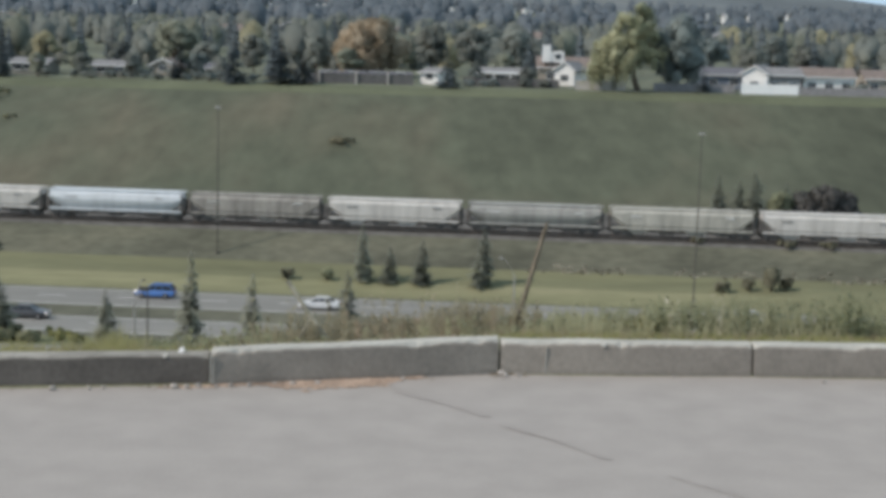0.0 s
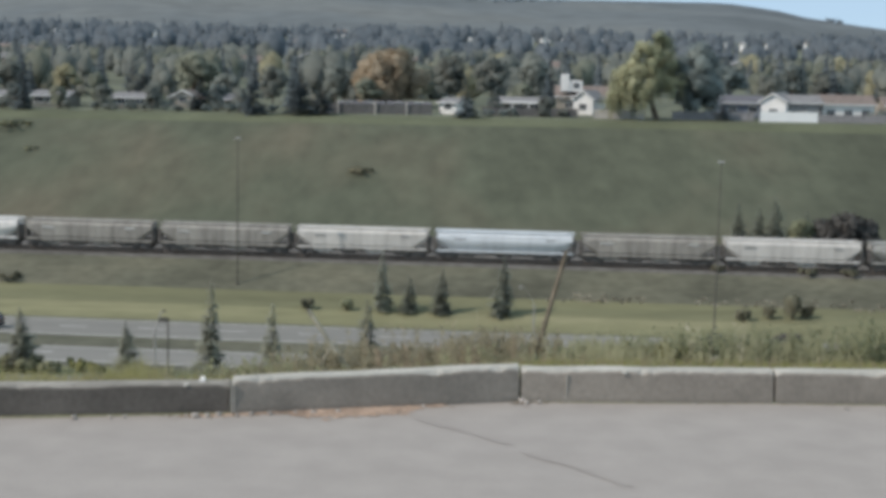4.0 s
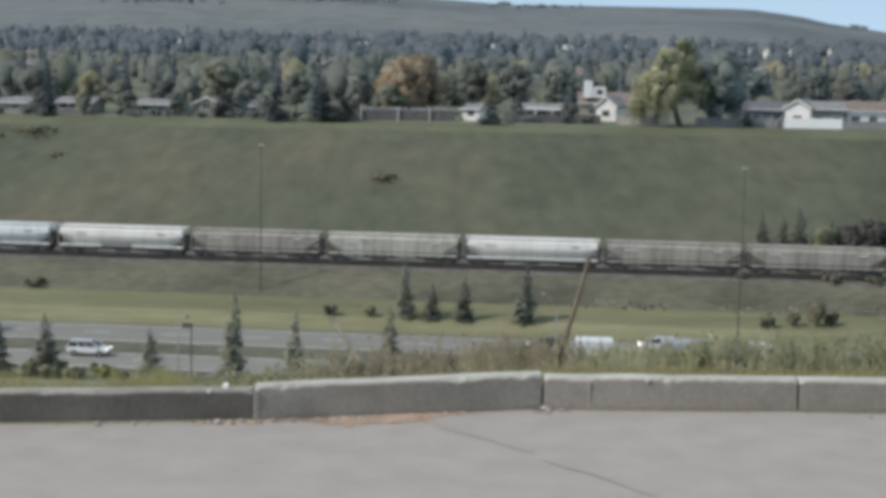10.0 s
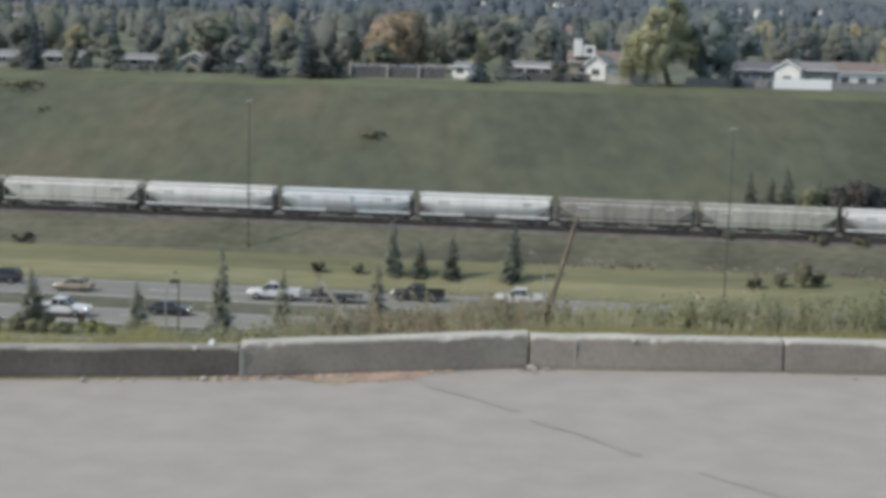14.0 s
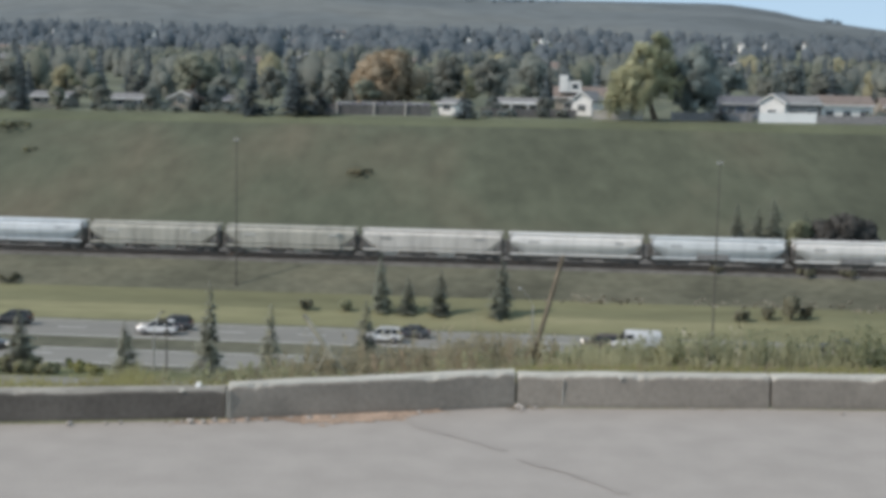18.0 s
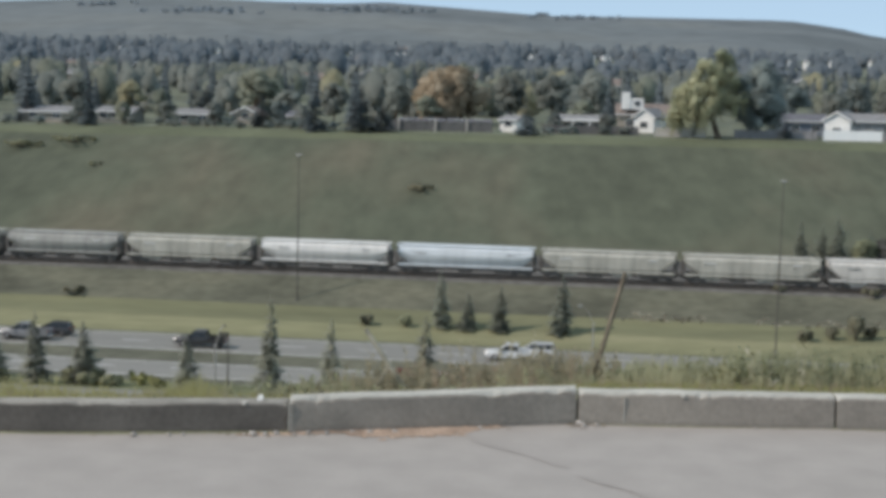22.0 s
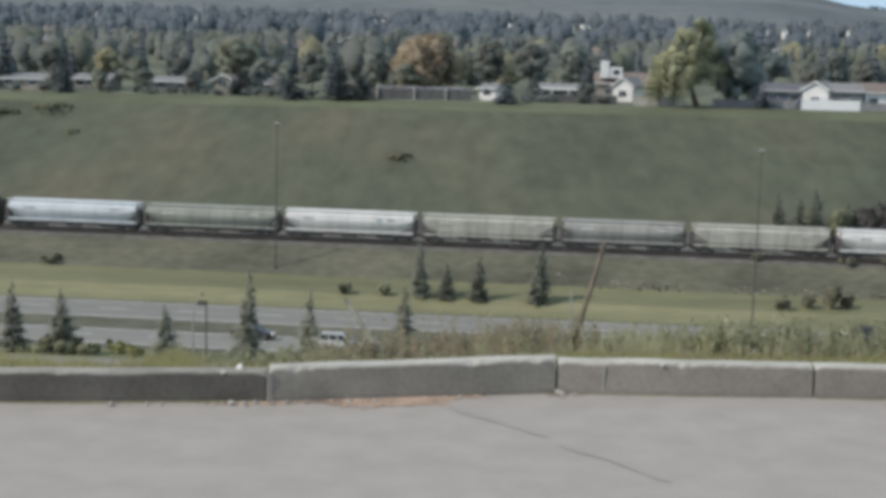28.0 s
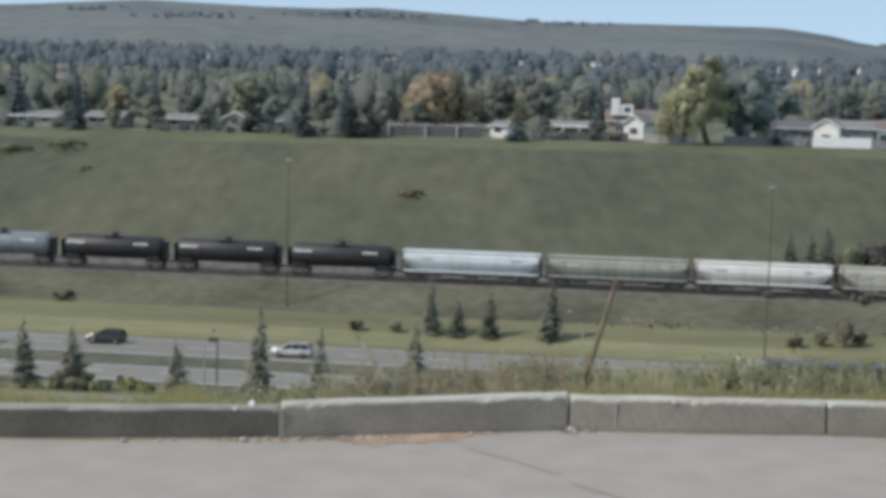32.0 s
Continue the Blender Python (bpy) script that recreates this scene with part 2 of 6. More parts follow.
M["tussock"] = leafy("pale_dry_grass", (0.33, 0.315, 0.25), (0.39, 0.37, 0.30), through=0.4)
M["weed_mid"] = leafy("olive_brown_weeds", (0.29, 0.268, 0.185), (0.37, 0.34, 0.235), through=0.5)
M["weed_deep"] = leafy("deep_green_weeds", (0.29, 0.305, 0.185), (0.37, 0.375, 0.235), through=0.45)
M["grass"] = leafy("verge_grass", (0.275, 0.275, 0.127), (0.396, 0.363, 0.187), through=0.5)
for nm, c in (("white", (0.64, 0.645, 0.65)), ("black", (0.03, 0.03, 0.033)), ("charcoal", (0.065, 0.067, 0.075)), ("grey", (0.2, 0.2, 0.205)), ("silver", (0.5, 0.51, 0.52)), ("pewter", (0.30, 0.32, 0.33)),
              ("red", (0.5, 0.03, 0.025)), ("blue", (0.08, 0.2, 0.5)), ("yellow", (0.75, 0.5, 0.02)), ("tan", (0.30, 0.26, 0.20)), ("plum", (0.09, 0.055, 0.085)), ("dull_red", (0.20, 0.055, 0.05)), ("brown", (0.075, 0.05, 0.045))):
    M["paint_" + nm] = mat(nm + "_car_paint", c, 0.32, var=0.06, scale=1.5, fine=20, bump=0, coat=0.5)
M["glass"] = mat("tinted_glass", (0.02, 0.024, 0.028), 0.06, var=0.1, bump=0)
M["tyre"] = mat("tyre_rubber", (0.02, 0.02, 0.02), 0.85, var=0.2)
M["rim"] = mat("alloy_rim", (0.4, 0.4, 0.41), 0.4, 0.8, var=0.1)
M["plastic"] = mat("black_plastic", (0.03, 0.03, 0.032), 0.6, var=0.15)
M["headlamp"] = mat("headlamp_lens", (0.75, 0.75, 0.72), 0.15, var=0.05, bump=0)
hl = M["headlamp"].node_tree.nodes["Principled BSDF"]
hl.inputs["Emission Color"].default_value, hl.inputs["Emission Strength"].default_value = (1.0, 0.95, 0.85, 1), 1.0
M["taillamp"] = mat("tail_lamp_lens", (0.35, 0.02, 0.02), 0.2, var=0.05, bump=0)
M["trailer_white"] = mat("white_trailer_panel", (0.64, 0.665, 0.685), 0.5, var=0.06, scale=0.6, fine=8, bump=0.05)
M["box_grey"] = mat("grey_load_cover", (0.33, 0.35, 0.38), 0.6, var=0.15, scale=0.8, fine=9)
M["crate"] = mat("tan_timber", (0.42, 0.36, 0.26), 0.8, var=0.2, scale=1.5, fine=14, streak=(0.4, 2, 2))
M["chrome"] = mat("chrome", (0.7, 0.7, 0.7), 0.2, 1.0, var=0.05, bump=0)
M["coach_dark"] = mat("coach_dark_graphic", (0.07, 0.075, 0.09), 0.35, var=0.1, bump=0)
M["coach_teal"] = mat("coach_pale_blue_graphic", (0.33, 0.42, 0.48), 0.35, var=0.1, bump=0)
for nm, c, r, v in (("hop_tan", (0.425, 0.41, 0.36), 0.7, 0.2), ("hop_brown", (0.31, 0.292, 0.262), 0.75, 0.24), ("hop_grey", (0.345, 0.34, 0.315), 0.7, 0.16), ("hop_pale", (0.58, 0.555, 0.515), 0.6, 0.14),
                    ("hop_white", (0.68, 0.665, 0.635), 0.55, 0.1), ("hop_shiny", (0.605, 0.64, 0.66), 0.5, 0.09), ("hop_olive", (0.33, 0.335, 0.295), 0.65, 0.14), ("hop_ice", (0.60, 0.625, 0.63), 0.5, 0.1)):
    M[nm] = mat(nm + "_wagon_paint", c, r, var=v, scale=0.7, fine=5, bump=0.1, dist=0.02, streak=(1.6, 1, 0.25))
M["under"] = mat("grimy_underframe", (0.14, 0.13, 0.12), 0.85, var=0.3, scale=2, fine=12)
M["tank"] = mat("black_tank_paint", (0.028, 0.028, 0.031), 0.5, var=0.25, scale=0.8, fine=6, bump=0.05)
M["tank_grey"] = mat("grey_tank_paint", (0.21, 0.23, 0.25), 0.5, var=0.15, scale=0.8, fine=6, bump=0.05)
M["stencil"] = mat("pale_stencil", (0.8, 0.8, 0.78), 0.6, var=0.08)
M["patch"] = mat("grey_paint_patch", (0.25, 0.245, 0.24), 0.7, var=0.2)
M["stucco"] = mat("white_stucco", (0.80, 0.79, 0.76), 0.85, var=0.07, scale=1, fine=12)
M["siding_grey"] = mat("grey_siding", (0.24, 0.235, 0.23), 0.8, var=0.12, scale=1, fine=12)
M["siding_beige"] = mat("beige_siding", (0.36, 0.32, 0.27), 0.8, var=0.12, scale=1, fine=12)
M["siding_olive"] = mat("olive_grey_siding", (0.21, 0.21, 0.19), 0.8, var=0.12, scale=1, fine=12)
M["siding_blue"] = mat("slate_blue_siding", (0.17, 0.2, 0.25), 0.8, var=0.12, scale=1, fine=12)
M["roof_brown"] = mat("brown_shingles", (0.21, 0.17, 0.15), 0.9, var=0.2, scale=1.2, fine=9, bump=0.5)
M["roof_grey"] = mat("grey_shingles", (0.23, 0.225, 0.225), 0.9, var=0.2, scale=1.2, fine=9, bump=0.5)
M["roof_dark"] = mat("dark_shingles", (0.14, 0.14, 0.155), 0.9, var=0.2, scale=1.2, fine=9, bump=0.5)
M["trim"] = mat("white_trim", (0.78, 0.78, 0.76), 0.6, var=0.04)
M["fence_white"] = mat("white_vinyl_fence", (0.88, 0.88, 0.86), 0.55, var=0.05)
M["fence_grey"] = mat("grey_board_fence", (0.27, 0.26, 0.26), 0.85, var=0.2, scale=2, fine=14)
M["fence_pale"] = mat("pale_board_fence", (0.47, 0.44, 0.40), 0.85, var=0.15, scale=2, fine=14)
M["fence_dark"] = mat("dark_stained_fence", (0.125, 0.122, 0.12), 0.85, var=0.25, scale=2, fine=14)
M["window"] = mat("house_window_glass", (0.04, 0.05, 0.06), 0.08, var=0.1, bump=0)


# ---- mesh building ----
def puffed(me, normals):
    """Foliage is shaded as the rounded mass that its leaves make up."""
    for p in me.polygons:
        if p.normal.dot(Vector(normals[p.vertices[0]])) < 0:
            p.flip()
    me.update()
    me.polygons.foreach_set("use_smooth", [True] * len(me.polygons))
    me.normals_split_custom_set_from_vertices(normals)


class Geo:
    def __init__(self):
        self.v, self.f, self.n = [], [], []

    def add(self, verts, faces):
        k = len(self.v)
        self.v += [tuple(p) for p in verts]
        self.f += [tuple(i + k for i in q) for q in faces]
        return self

    def box(self, x0, x1, y0, y1, z0, z1, c=0.0):
        """A box; c: the width of its chamfers."""
        if c <= 0:
            p = [(x, y, z) for z in (z0, z1) for y in (y0, y1) for x in (x0, x1)]
            return self.add(p, [(0, 2, 3, 1), (4, 5, 7, 6), (0, 1, 5, 4), (2, 6, 7, 3), (0, 4, 6, 2), (1, 3, 7, 5)])
        rings = []
        for z, k in ((z0, c), (z0 + c, 0), (z1 - c, 0), (z1, c)):
            a, b, d, e = x0 + k, x1 - k, y0 + k, y1 - k
            rings.append([(a + c, d, z), (b - c, d, z), (b, d + c, z), (b, e - c, z), (b - c, e, z), (a + c, e, z), (a, e - c, z), (a, d + c, z)])
        return self.loft(rings)

    def loft(self, rings, caps=True):
        k, n = len(self.v), len(rings[0])
        for r in rings:
            self.v += [tuple(p) for p in r]
        for j in range(len(rings) - 1):
            for i in range(n):
                i2 = (i + 1) % n
                self.f.append((k + j * n + i, k + j * n + i2, k + (j + 1) * n + i2, k + (j + 1) * n + i))
        if caps:
            self.f.append(tuple(k + i for i in reversed(range(n))))
            self.f.append(tuple(k + (len(rings) - 1) * n + i for i in range(n)))
        return self

    def tube(self, p0, p1, r0, r1=None, n=8):
        r1 = r0 if r1 is None else r1
        a, b = Vector(p0), Vector(p1)
        w = (b - a).normalized()
        s = w.orthogonal().normalized()
        t = w.cross(s)
        ring = lambda c, r: [c + (s * math.cos(q) + t * math.sin(q)) * r for q in [2 * math.pi * i / n for i in range(n)]]
        return self.loft([ring(a, r0), ring(b, r1)])

    def prism(self, outline, y0, y1):
        """An outline in x and z, drawn out along y."""
        return self.loft([[(x, y0, z) for x, z in outline], [(x, y1, z) for x, z in outline]])

    def mesh(self, name, smooth=False):
        me = bpy.data.meshes.new(name)
        me.from_pydata(self.v, [], self.f)
        me.update()
        bm = bmesh.new()
        bm.from_mesh(me)
        if len(bm.faces) < 20000 and not self.n:
            bmesh.ops.recalc_face_normals(bm, faces=bm.faces)
        bm.to_mesh(me)
        bm.free()
        if smooth:
            me.polygons.foreach_set("use_smooth", [True] * len(me.polygons))
            me.set_sharp_from_angle(angle=radians(38))
        if self.n and len(self.n) == len(self.v):
            puffed(me, self.n)
        return me


def part(name, g, material, parent=None, label="", smooth=False, at=None):
    """Links a mesh as one object under a thing or a part."""
    me = g if isinstance(g, bpy.types.Mesh) else g.mesh(name, smooth)
    if not me.materials:
        me.materials.append(M[material])
    ob = new(name, me)
    if at is not None:
        ob.matrix_basis = at
    if parent is not None:
        ob.parent = parent
    if label:
        ob["label"] = label
    return ob


def thing(name, label, category, group="", kind="", at=None):
    e = new(name)
    if at is not None:
        e.matrix_basis = at
    return tagged(e, label, category, group, kind)


# ---- the lie of the land ----
SKEW = 0.085                      # the valley runs a little towards the camera's side on the way to the right
TURN = -math.degrees(math.atan(SKEW))
PROFILE = ((6.0, 0.125), (6.44, 0.134), (6.6, 0.128), (6.9, 0.07), (7.6, -0.10), (8.6, -0.36), (10, -0.80), (14, -2.1), (30, -6.0), (60, -13.8), (90, -20.6), (100, -22.8), (113.6, -25.75), (122, -25.75), (128.5, -26.7),
           (131.5, -27.0), (142.0, -27.0), (144, -27.5), (146.5, -27.0), (158.5, -27.0), (160, -27.15), (164, -26.0), (171, -25.1), (176.6, -22.1), (177.2, -21.9), (183, -21.9), (185, -22.3),
           (189, -20.8), (193, -20.3), (236, -6.3), (240, -5.5), (246, -5.1), (270, -4.6), (330, -3.2), (500, 1.0), (800, 10), (1200, 28), (1500, 45))
RIDGE = ((-0.8, 0.045), (-0.45, 0.056), (-0.312, 0.0619), (-0.239, 0.0665), (-0.154, 0.0631), (-0.105, 0.0625), (-0.074, 0.0639), (0.0, 0.0591), (0.039, 0.0564), (0.103, 0.0565), (0.209, 0.0559), (0.245, 0.0515),
         (0.265, 0.0471), (0.312, 0.0410), (0.42, 0.030), (0.8, 0.02))


def along(table, q):
    if q <= table[0][0]:
        return table[0][1]
    for (a, p), (b, r) in zip(table, table[1:]):
        if q <= b:
            return p + (r - p) * (q - a) / (b - a)
    return table[-1][1]


def kerb_y(x):
    return along(((-9, 5.35), (-1.9, 5.95), (-0.84, 6.10), (0.47, 6.45), (2.1, 6.52), (9, 6.75)), x)


def land(x, y):
    """Height of the ground."""
    v = y + SKEW * x
    if y < 30:
        k = min(1.0, max(0.0, (y - 14) / 16))
        v = (y - (kerb_y(x) - 6.35) * (1 - k)) * (1 - k) + v * k
    if v <= 1500:
        z = along(PROFILE, v)
        if 6.45 < v < 14:
            # the verge falls away sooner where the grass is short
            z -= 0.065 * min(1, max(0, (0.62 - x) / 0.5)) * min(1, (v - 6.45) / 0.3)
        if v > 200:
            z += 0.006 * x * min(1, (v - 200) / 40) * max(0, 1 - (v - 240) / 400 if v > 240 else 1)
            if v < 238:
                z += 0.7 * noise.noise((x * 0.02, v * 0.03, 2)) * min(1, (v - 200) / 15, (238 - v) / 10)
        return z
    top = 2300 * along(RIDGE, x / max(1, y)) + 1.5
    if v < 2300:
        q = (v - 1500) / 800
        q = q ** 0.9
        return 45 + (top - 45) * q + 9 * noise.noise((x * 0.004, y * 0.004, 5)) * q * (1 - q) * 4
    return top - (v - 2300) * 0.12


# ---- ground, roads, lot and kerb ----
def make_ground():
    vs = [5.2, 5.7, 6.2, 6.5, 6.8, 7.1, 7.5, 8, 8.6, 9.3, 10, 12, 14, 18, 24, 30, 40, 50, 60, 75, 90, 95, 100, 108, 117, 120.5, 124.5, 128.5, 131.5, 136.5, 141.5, 144, 146.5, 152.5, 158.5, 160, 162, 164, 165.5, 167, 171, 174, 176.6, 177.2,
          180, 183, 185, 189, 193] + [193 + 3 * i for i in range(1, 15)] + [236, 238, 240, 243, 246, 252, 260, 270, 290, 310, 330, 380, 440, 500, 600, 700, 800, 950, 1100, 1200, 1300, 1400, 1500] + [1500 + 50 * i for i in range(1, 17)] + [2420, 2600, 3000, 3600]
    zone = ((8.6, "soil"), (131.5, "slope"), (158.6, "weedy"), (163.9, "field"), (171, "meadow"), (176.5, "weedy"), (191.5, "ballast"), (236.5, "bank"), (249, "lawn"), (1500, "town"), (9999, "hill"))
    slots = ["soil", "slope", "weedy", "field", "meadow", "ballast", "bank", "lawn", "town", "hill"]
    n = 90
    verts, faces, mats = [], [], []
    for v in vs:
        half = max(9, v * 0.75) if v < 100 else (max(1100, v * 0.75) if v < 1000 else v * 0.85)
        for i in range(n + 1):
            q = 2 * i / n - 1
            x = half * (0.35 * q + 0.65 * q ** 3)
            if v < 30:
                y = v + (kerb_y(x) - 6.35) * max(0, 1 - max(0, v - 14) / 16) - SKEW * x * max(0, (v - 14) / 16)
            else:
                y = v - SKEW * x
            verts.append((x, y, land(x, y) if v > 6.3 else -0.12))
    for j in range(len(vs) - 1):
        mid = (vs[j] + vs[j + 1]) / 2
        m = next(slots.index(s) for lim, s in zone if mid < lim)
        for i in range(n):
            a = j * (n + 1) + i
            faces.append((a, a + 1, a + n + 2, a + n + 1))
            mats.append(m)
    me = bpy.data.meshes.new("ground")
    me.from_pydata(verts, [], faces)
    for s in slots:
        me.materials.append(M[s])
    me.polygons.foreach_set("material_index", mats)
    me.polygons.foreach_set("use_smooth", [True] * len(faces))
    tagged(new("ground", me), "grassy valley ground with a mown bank and dry hill", "ground", kind="structure")


def strip(name, v0, v1, z, half, label, material, camber=0.06):
    g = Geo()
    n = 24
    rows = []
    for i in range(n + 1):
        x = -half + 2 * half * i / n
        row = []
        for q, dz in ((0, -0.5), (0, 0), (0.5, camber), (1, 0), (1, -0.5)):
            v = v0 + (v1 - v0) * q
            row.append((x, v - SKEW * x, z + dz))
        rows.append(row)
    g.loft(rows)
    return tagged(part(name, g, material), label, "road", kind="structure")


def road_lines(road, z, centre, edges):
    """Broken white line down the middle and thin edge lines."""
    dash = Geo().box(-1.6, 1.6, -0.09, 0.09, 0, 0.006).mesh("lane_dash")
    for i in range(28):
        x = -120 + 9 * i
        part("lane_dash", dash, "line", road, at=pose(x, centre - SKEW * x, z + 0.064, 0, 0, TURN))
    for v in edges:
        part("edge_line", Geo().loft([[(x, v + d - SKEW * x, z + h) for d, h in ((-0.08, 0.0), (0.08, 0.0), (0.08, 0.016), (-0.08, 0.016))] for x in (-200, 200)]), "line", road)


def make_lot():
    g = Geo()
    xs = [-30, -14, -9] + [-6 + 0.4 * i for i in range(31)] + [9, 14, 30]
    rows = []
    for x in xs:
        yk = kerb_y(x)
        rows.append([(x, -25, -0.25), (x, -25, 0), (x, 0, 0.0), (x, 4.5, 0.001 * math.sin(x * 2)), (x, yk + 0.03, 0.002 * math.sin(x * 5)), (x, yk + 0.03, -0.25)])
    g.loft(rows)
    lot = tagged(part("pavement", g, "lot"), "pale worn asphalt of a parking lot", "pavement", kind="structure")
    # a long meandering crack from the kerb
    rng = random.Random(4)
    pts, x, y = [], -0.17, 6.31
    while y > 3.0:
        pts.append((x, y))
        x += 0.081 + rng.uniform(-0.03, 0.03)
        y -= 0.105 + rng.uniform(-0.03, 0.03)
    c = Geo()
    for (xa, ya), (xb, yb) in zip(pts, pts[1:]):
        w, q = rng.uniform(0.012, 0.03), rng.uniform(0.012, 0.03)
        if rng.random() < 0.15:
            continue
        f = max(0.0, (ya - 4.5) / 1.8)
        z = 0.002 + 0.001 * math.sin(xa * 2) * (1 - f) + 0.002 * math.sin(xa * 5) * f
        c.add([(xa - w, ya, z), (xa + q, ya, z), (xb + w, yb, z), (xb - q, yb, z)], [(3, 2, 1, 0)])
    part("crack", c, "crack", lot, "faint filled crack")
    # rusty silt along the foot of the kerb
    s = Geo()
    for k in range(1500):
        core = k % 4 > 0
        x = rng.triangular(-0.58, 0.0, -0.2) if core else rng.uniform(-1.05, 0.12)
        d = abs(rng.gauss(0, 0.055 if core else 0.018))
        y = kerb_y(x) - 0.004 - d
        r, h = rng.uniform(0.004, 0.02), rng.uniform(0.002, 0.009)
        ring = [(x + r * 1.6 * math.cos(a), y + r * math.sin(a), 0.001) for a in [i * 1.2566 for i in range(5)]]
        kk = len(s.v)
        s.v += ring + [(x, y, h)]
        s.f += [(kk + i, kk + (i + 1) % 5, kk + 5) for i in range(5)]
    fl = Geo()
    for k in range(170):
        x = rng.choice((rng.gauss(-0.95, 0.12), rng.gauss(-0.62, 0.12), rng.uniform(-1.7, 2.2), rng.gauss(0.5, 0.05)))
        y = kerb_y(x) - 0.006 - abs(rng.gauss(0, 0.035))
        a, r = rng.uniform(0, 6.283), rng.uniform(0.004, 0.013)
        ca, sa = r * math.cos(a), r * math.sin(a)
        z = rng.uniform(0.003, 0.008)
        kk = len(fl.v)
        fl.v += [(x + ca, y + sa, 0.002), (x - sa * 0.5, y + ca * 0.5, z), (x - ca, y - sa, 0.003), (x + sa * 0.5, y - ca * 0.5, z * 0.6)]
        fl.f.append((kk, kk + 1, kk + 2, kk + 3))
    tagged(part("leaf_litter", fl, "weed_dry"), "dry brown leaf litter along the foot of the kerb", "litter", kind="stuff")
    tagged(part("silt", s, "rust"), "rusty orange silt at the foot of the kerb", "dirt", kind="stuff")
    for k, (x, d, r) in enumerate(((-1.49, 0.03, 0.014), (-1.34, 0.03, 0.010), (-1.28, 0.02, 0.010), (-0.98, 0.03, 0.016), (-0.93, 0.02, 0.011), (-0.47, 0.04, 0.013), (-0.66, 0.03, 0.011), (0.5, 0.03, 0.014), (0.48, 0.01, 0.018), (2.0, 0.09, 0.009),
                                   (0.95, 2.6, 0.007), (-0.3, 2.85, 0.007), (1.0, 2.75, 0.006), (-1.02, 0.02, 0.008), (-0.88, 0.015, 0.014), (-0.8, 0.03, 0.009), (-0.74, 0.02, 0.012), (-0.55, 0.02, 0.009), (-0.36, 0.05, 0.012), (0.02, 0.02, 0.01), (0.56, 0.02, 0.011), (1.3, 0.02, 0.008), (1.62, 0.03, 0.007))):
        p = Geo()
        y = kerb_y(x) - d - r
        rings = []
        for lat in (-0.9, -0.3, 0.35, 0.9):
            rr = r * math.sqrt(1 - lat * lat) * rng.uniform(0.85, 1.15)
            rings.append([(rr * 1.25 * math.cos(a), rr * math.sin(a), r * 0.75 * lat + r * 0.62) for a in [i * 1.0472 for i in range(6)]])
        p.loft(rings)
        tagged(part("pebble", p, "pebble", at=pose(x, y, 0, 0, 0, rng.uniform(0, 180))), "small pale pebble lying beside the kerb", "pebble", group="pebbles at the kerb")
    return lot


def make_kerb():
    root = thing("kerb", "cracked concrete kerb in short sections, edge chipped and pale", "kerb", kind="structure")
    rng = random.Random(9)
    joints = [-6.4, -5.0, -3.3, -0.835, 0.472, 1.68, 2.95, 4.3, 5.6, 7.0]
    for a, b in zip(joints, joints[1:]):
        dark = b <= -0.8
        h0 = 0.138 if dark else 0.155
        n = 44
        body, top = [], []
        seed = rng.uniform(0, 90)
        g0 = 0.0015 if -0.84 in (round(a, 2), round(b, 2)) else 0.006
        for i in range(n + 1):
            x = a + g0 + (b - a - 2 * g0) * i / n
            y = kerb_y(x) + (0.012 if dark else 0)
            z = h0 + 0.004 * noise.noise((x * 4, seed, 9)) + (0.012 * (i / n) if not dark and b < 1 else 0)
            chip = 0.012 if i in (0, n) else max(0.0, 0.016 * noise.noise((x * 7, seed, 1)) + 0.010 * noise.noise((x * 31, seed, 4))) + 0.003 * rng.random()
            body.append([(x, y, -0.1), (x, y - 0.004, 0.02), (x, y + 0.006, z - 0.016 - chip), (x, y + 0.010, z - 0.009 - chip), (x, y + 0.088, z - 0.009), (x, y + 0.10, -0.1)])
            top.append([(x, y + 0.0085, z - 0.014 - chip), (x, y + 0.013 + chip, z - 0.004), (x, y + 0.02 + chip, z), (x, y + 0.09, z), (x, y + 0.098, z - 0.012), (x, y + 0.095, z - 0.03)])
        s = part("kerb_section", Geo().loft(body), "kerb_dark" if dark else "kerb", root)
        part("kerb_edge", Geo().loft(top), "kerb_top_dark" if dark else "kerb_top", s, "pale chipped top edge")
    for x, w in ((0.69, 0.003), (-0.829, 0.003), (-0.817, 0.002)):
        y = kerb_y(x)
        g = Geo().box(x - w, x + w, y - 0.0048, y + 0.006, 0.01, 0.135)
        part("kerb_scar", g, "kerb_top", root, "pale vertical scar")
    for x in (-1.03,):
        y = kerb_y(x) + 0.012
        part("kerb_chip", Geo().loft([[(x - 0.008, y + 0.002, 0.130), (x, y - 0.001, 0.124), (x + 0.012, y + 0.002, 0.131)], [(x - 0.012, y + 0.03, 0.1405), (x, y + 0.03, 0.1395), (x + 0.014, y + 0.03, 0.1405)]]), "kerb_top", root, "pale broken chip")
    # one chip of pale concrete on the lip
    g = Geo().loft([[(0.948, kerb_y(0.96) - 0.002, 0.145), (0.96, kerb_y(0.96) - 0.003, 0.132), (0.976, kerb_y(0.96) - 0.002, 0.146)], [(0.948, kerb_y(0.96) + 0.02, 0.157), (0.96, kerb_y(0.96) + 0.02, 0.156), (0.976, kerb_y(0.96) + 0.02, 0.157)]])
    part("kerb_chip", g, "kerb_top", root, "bright broken chip")


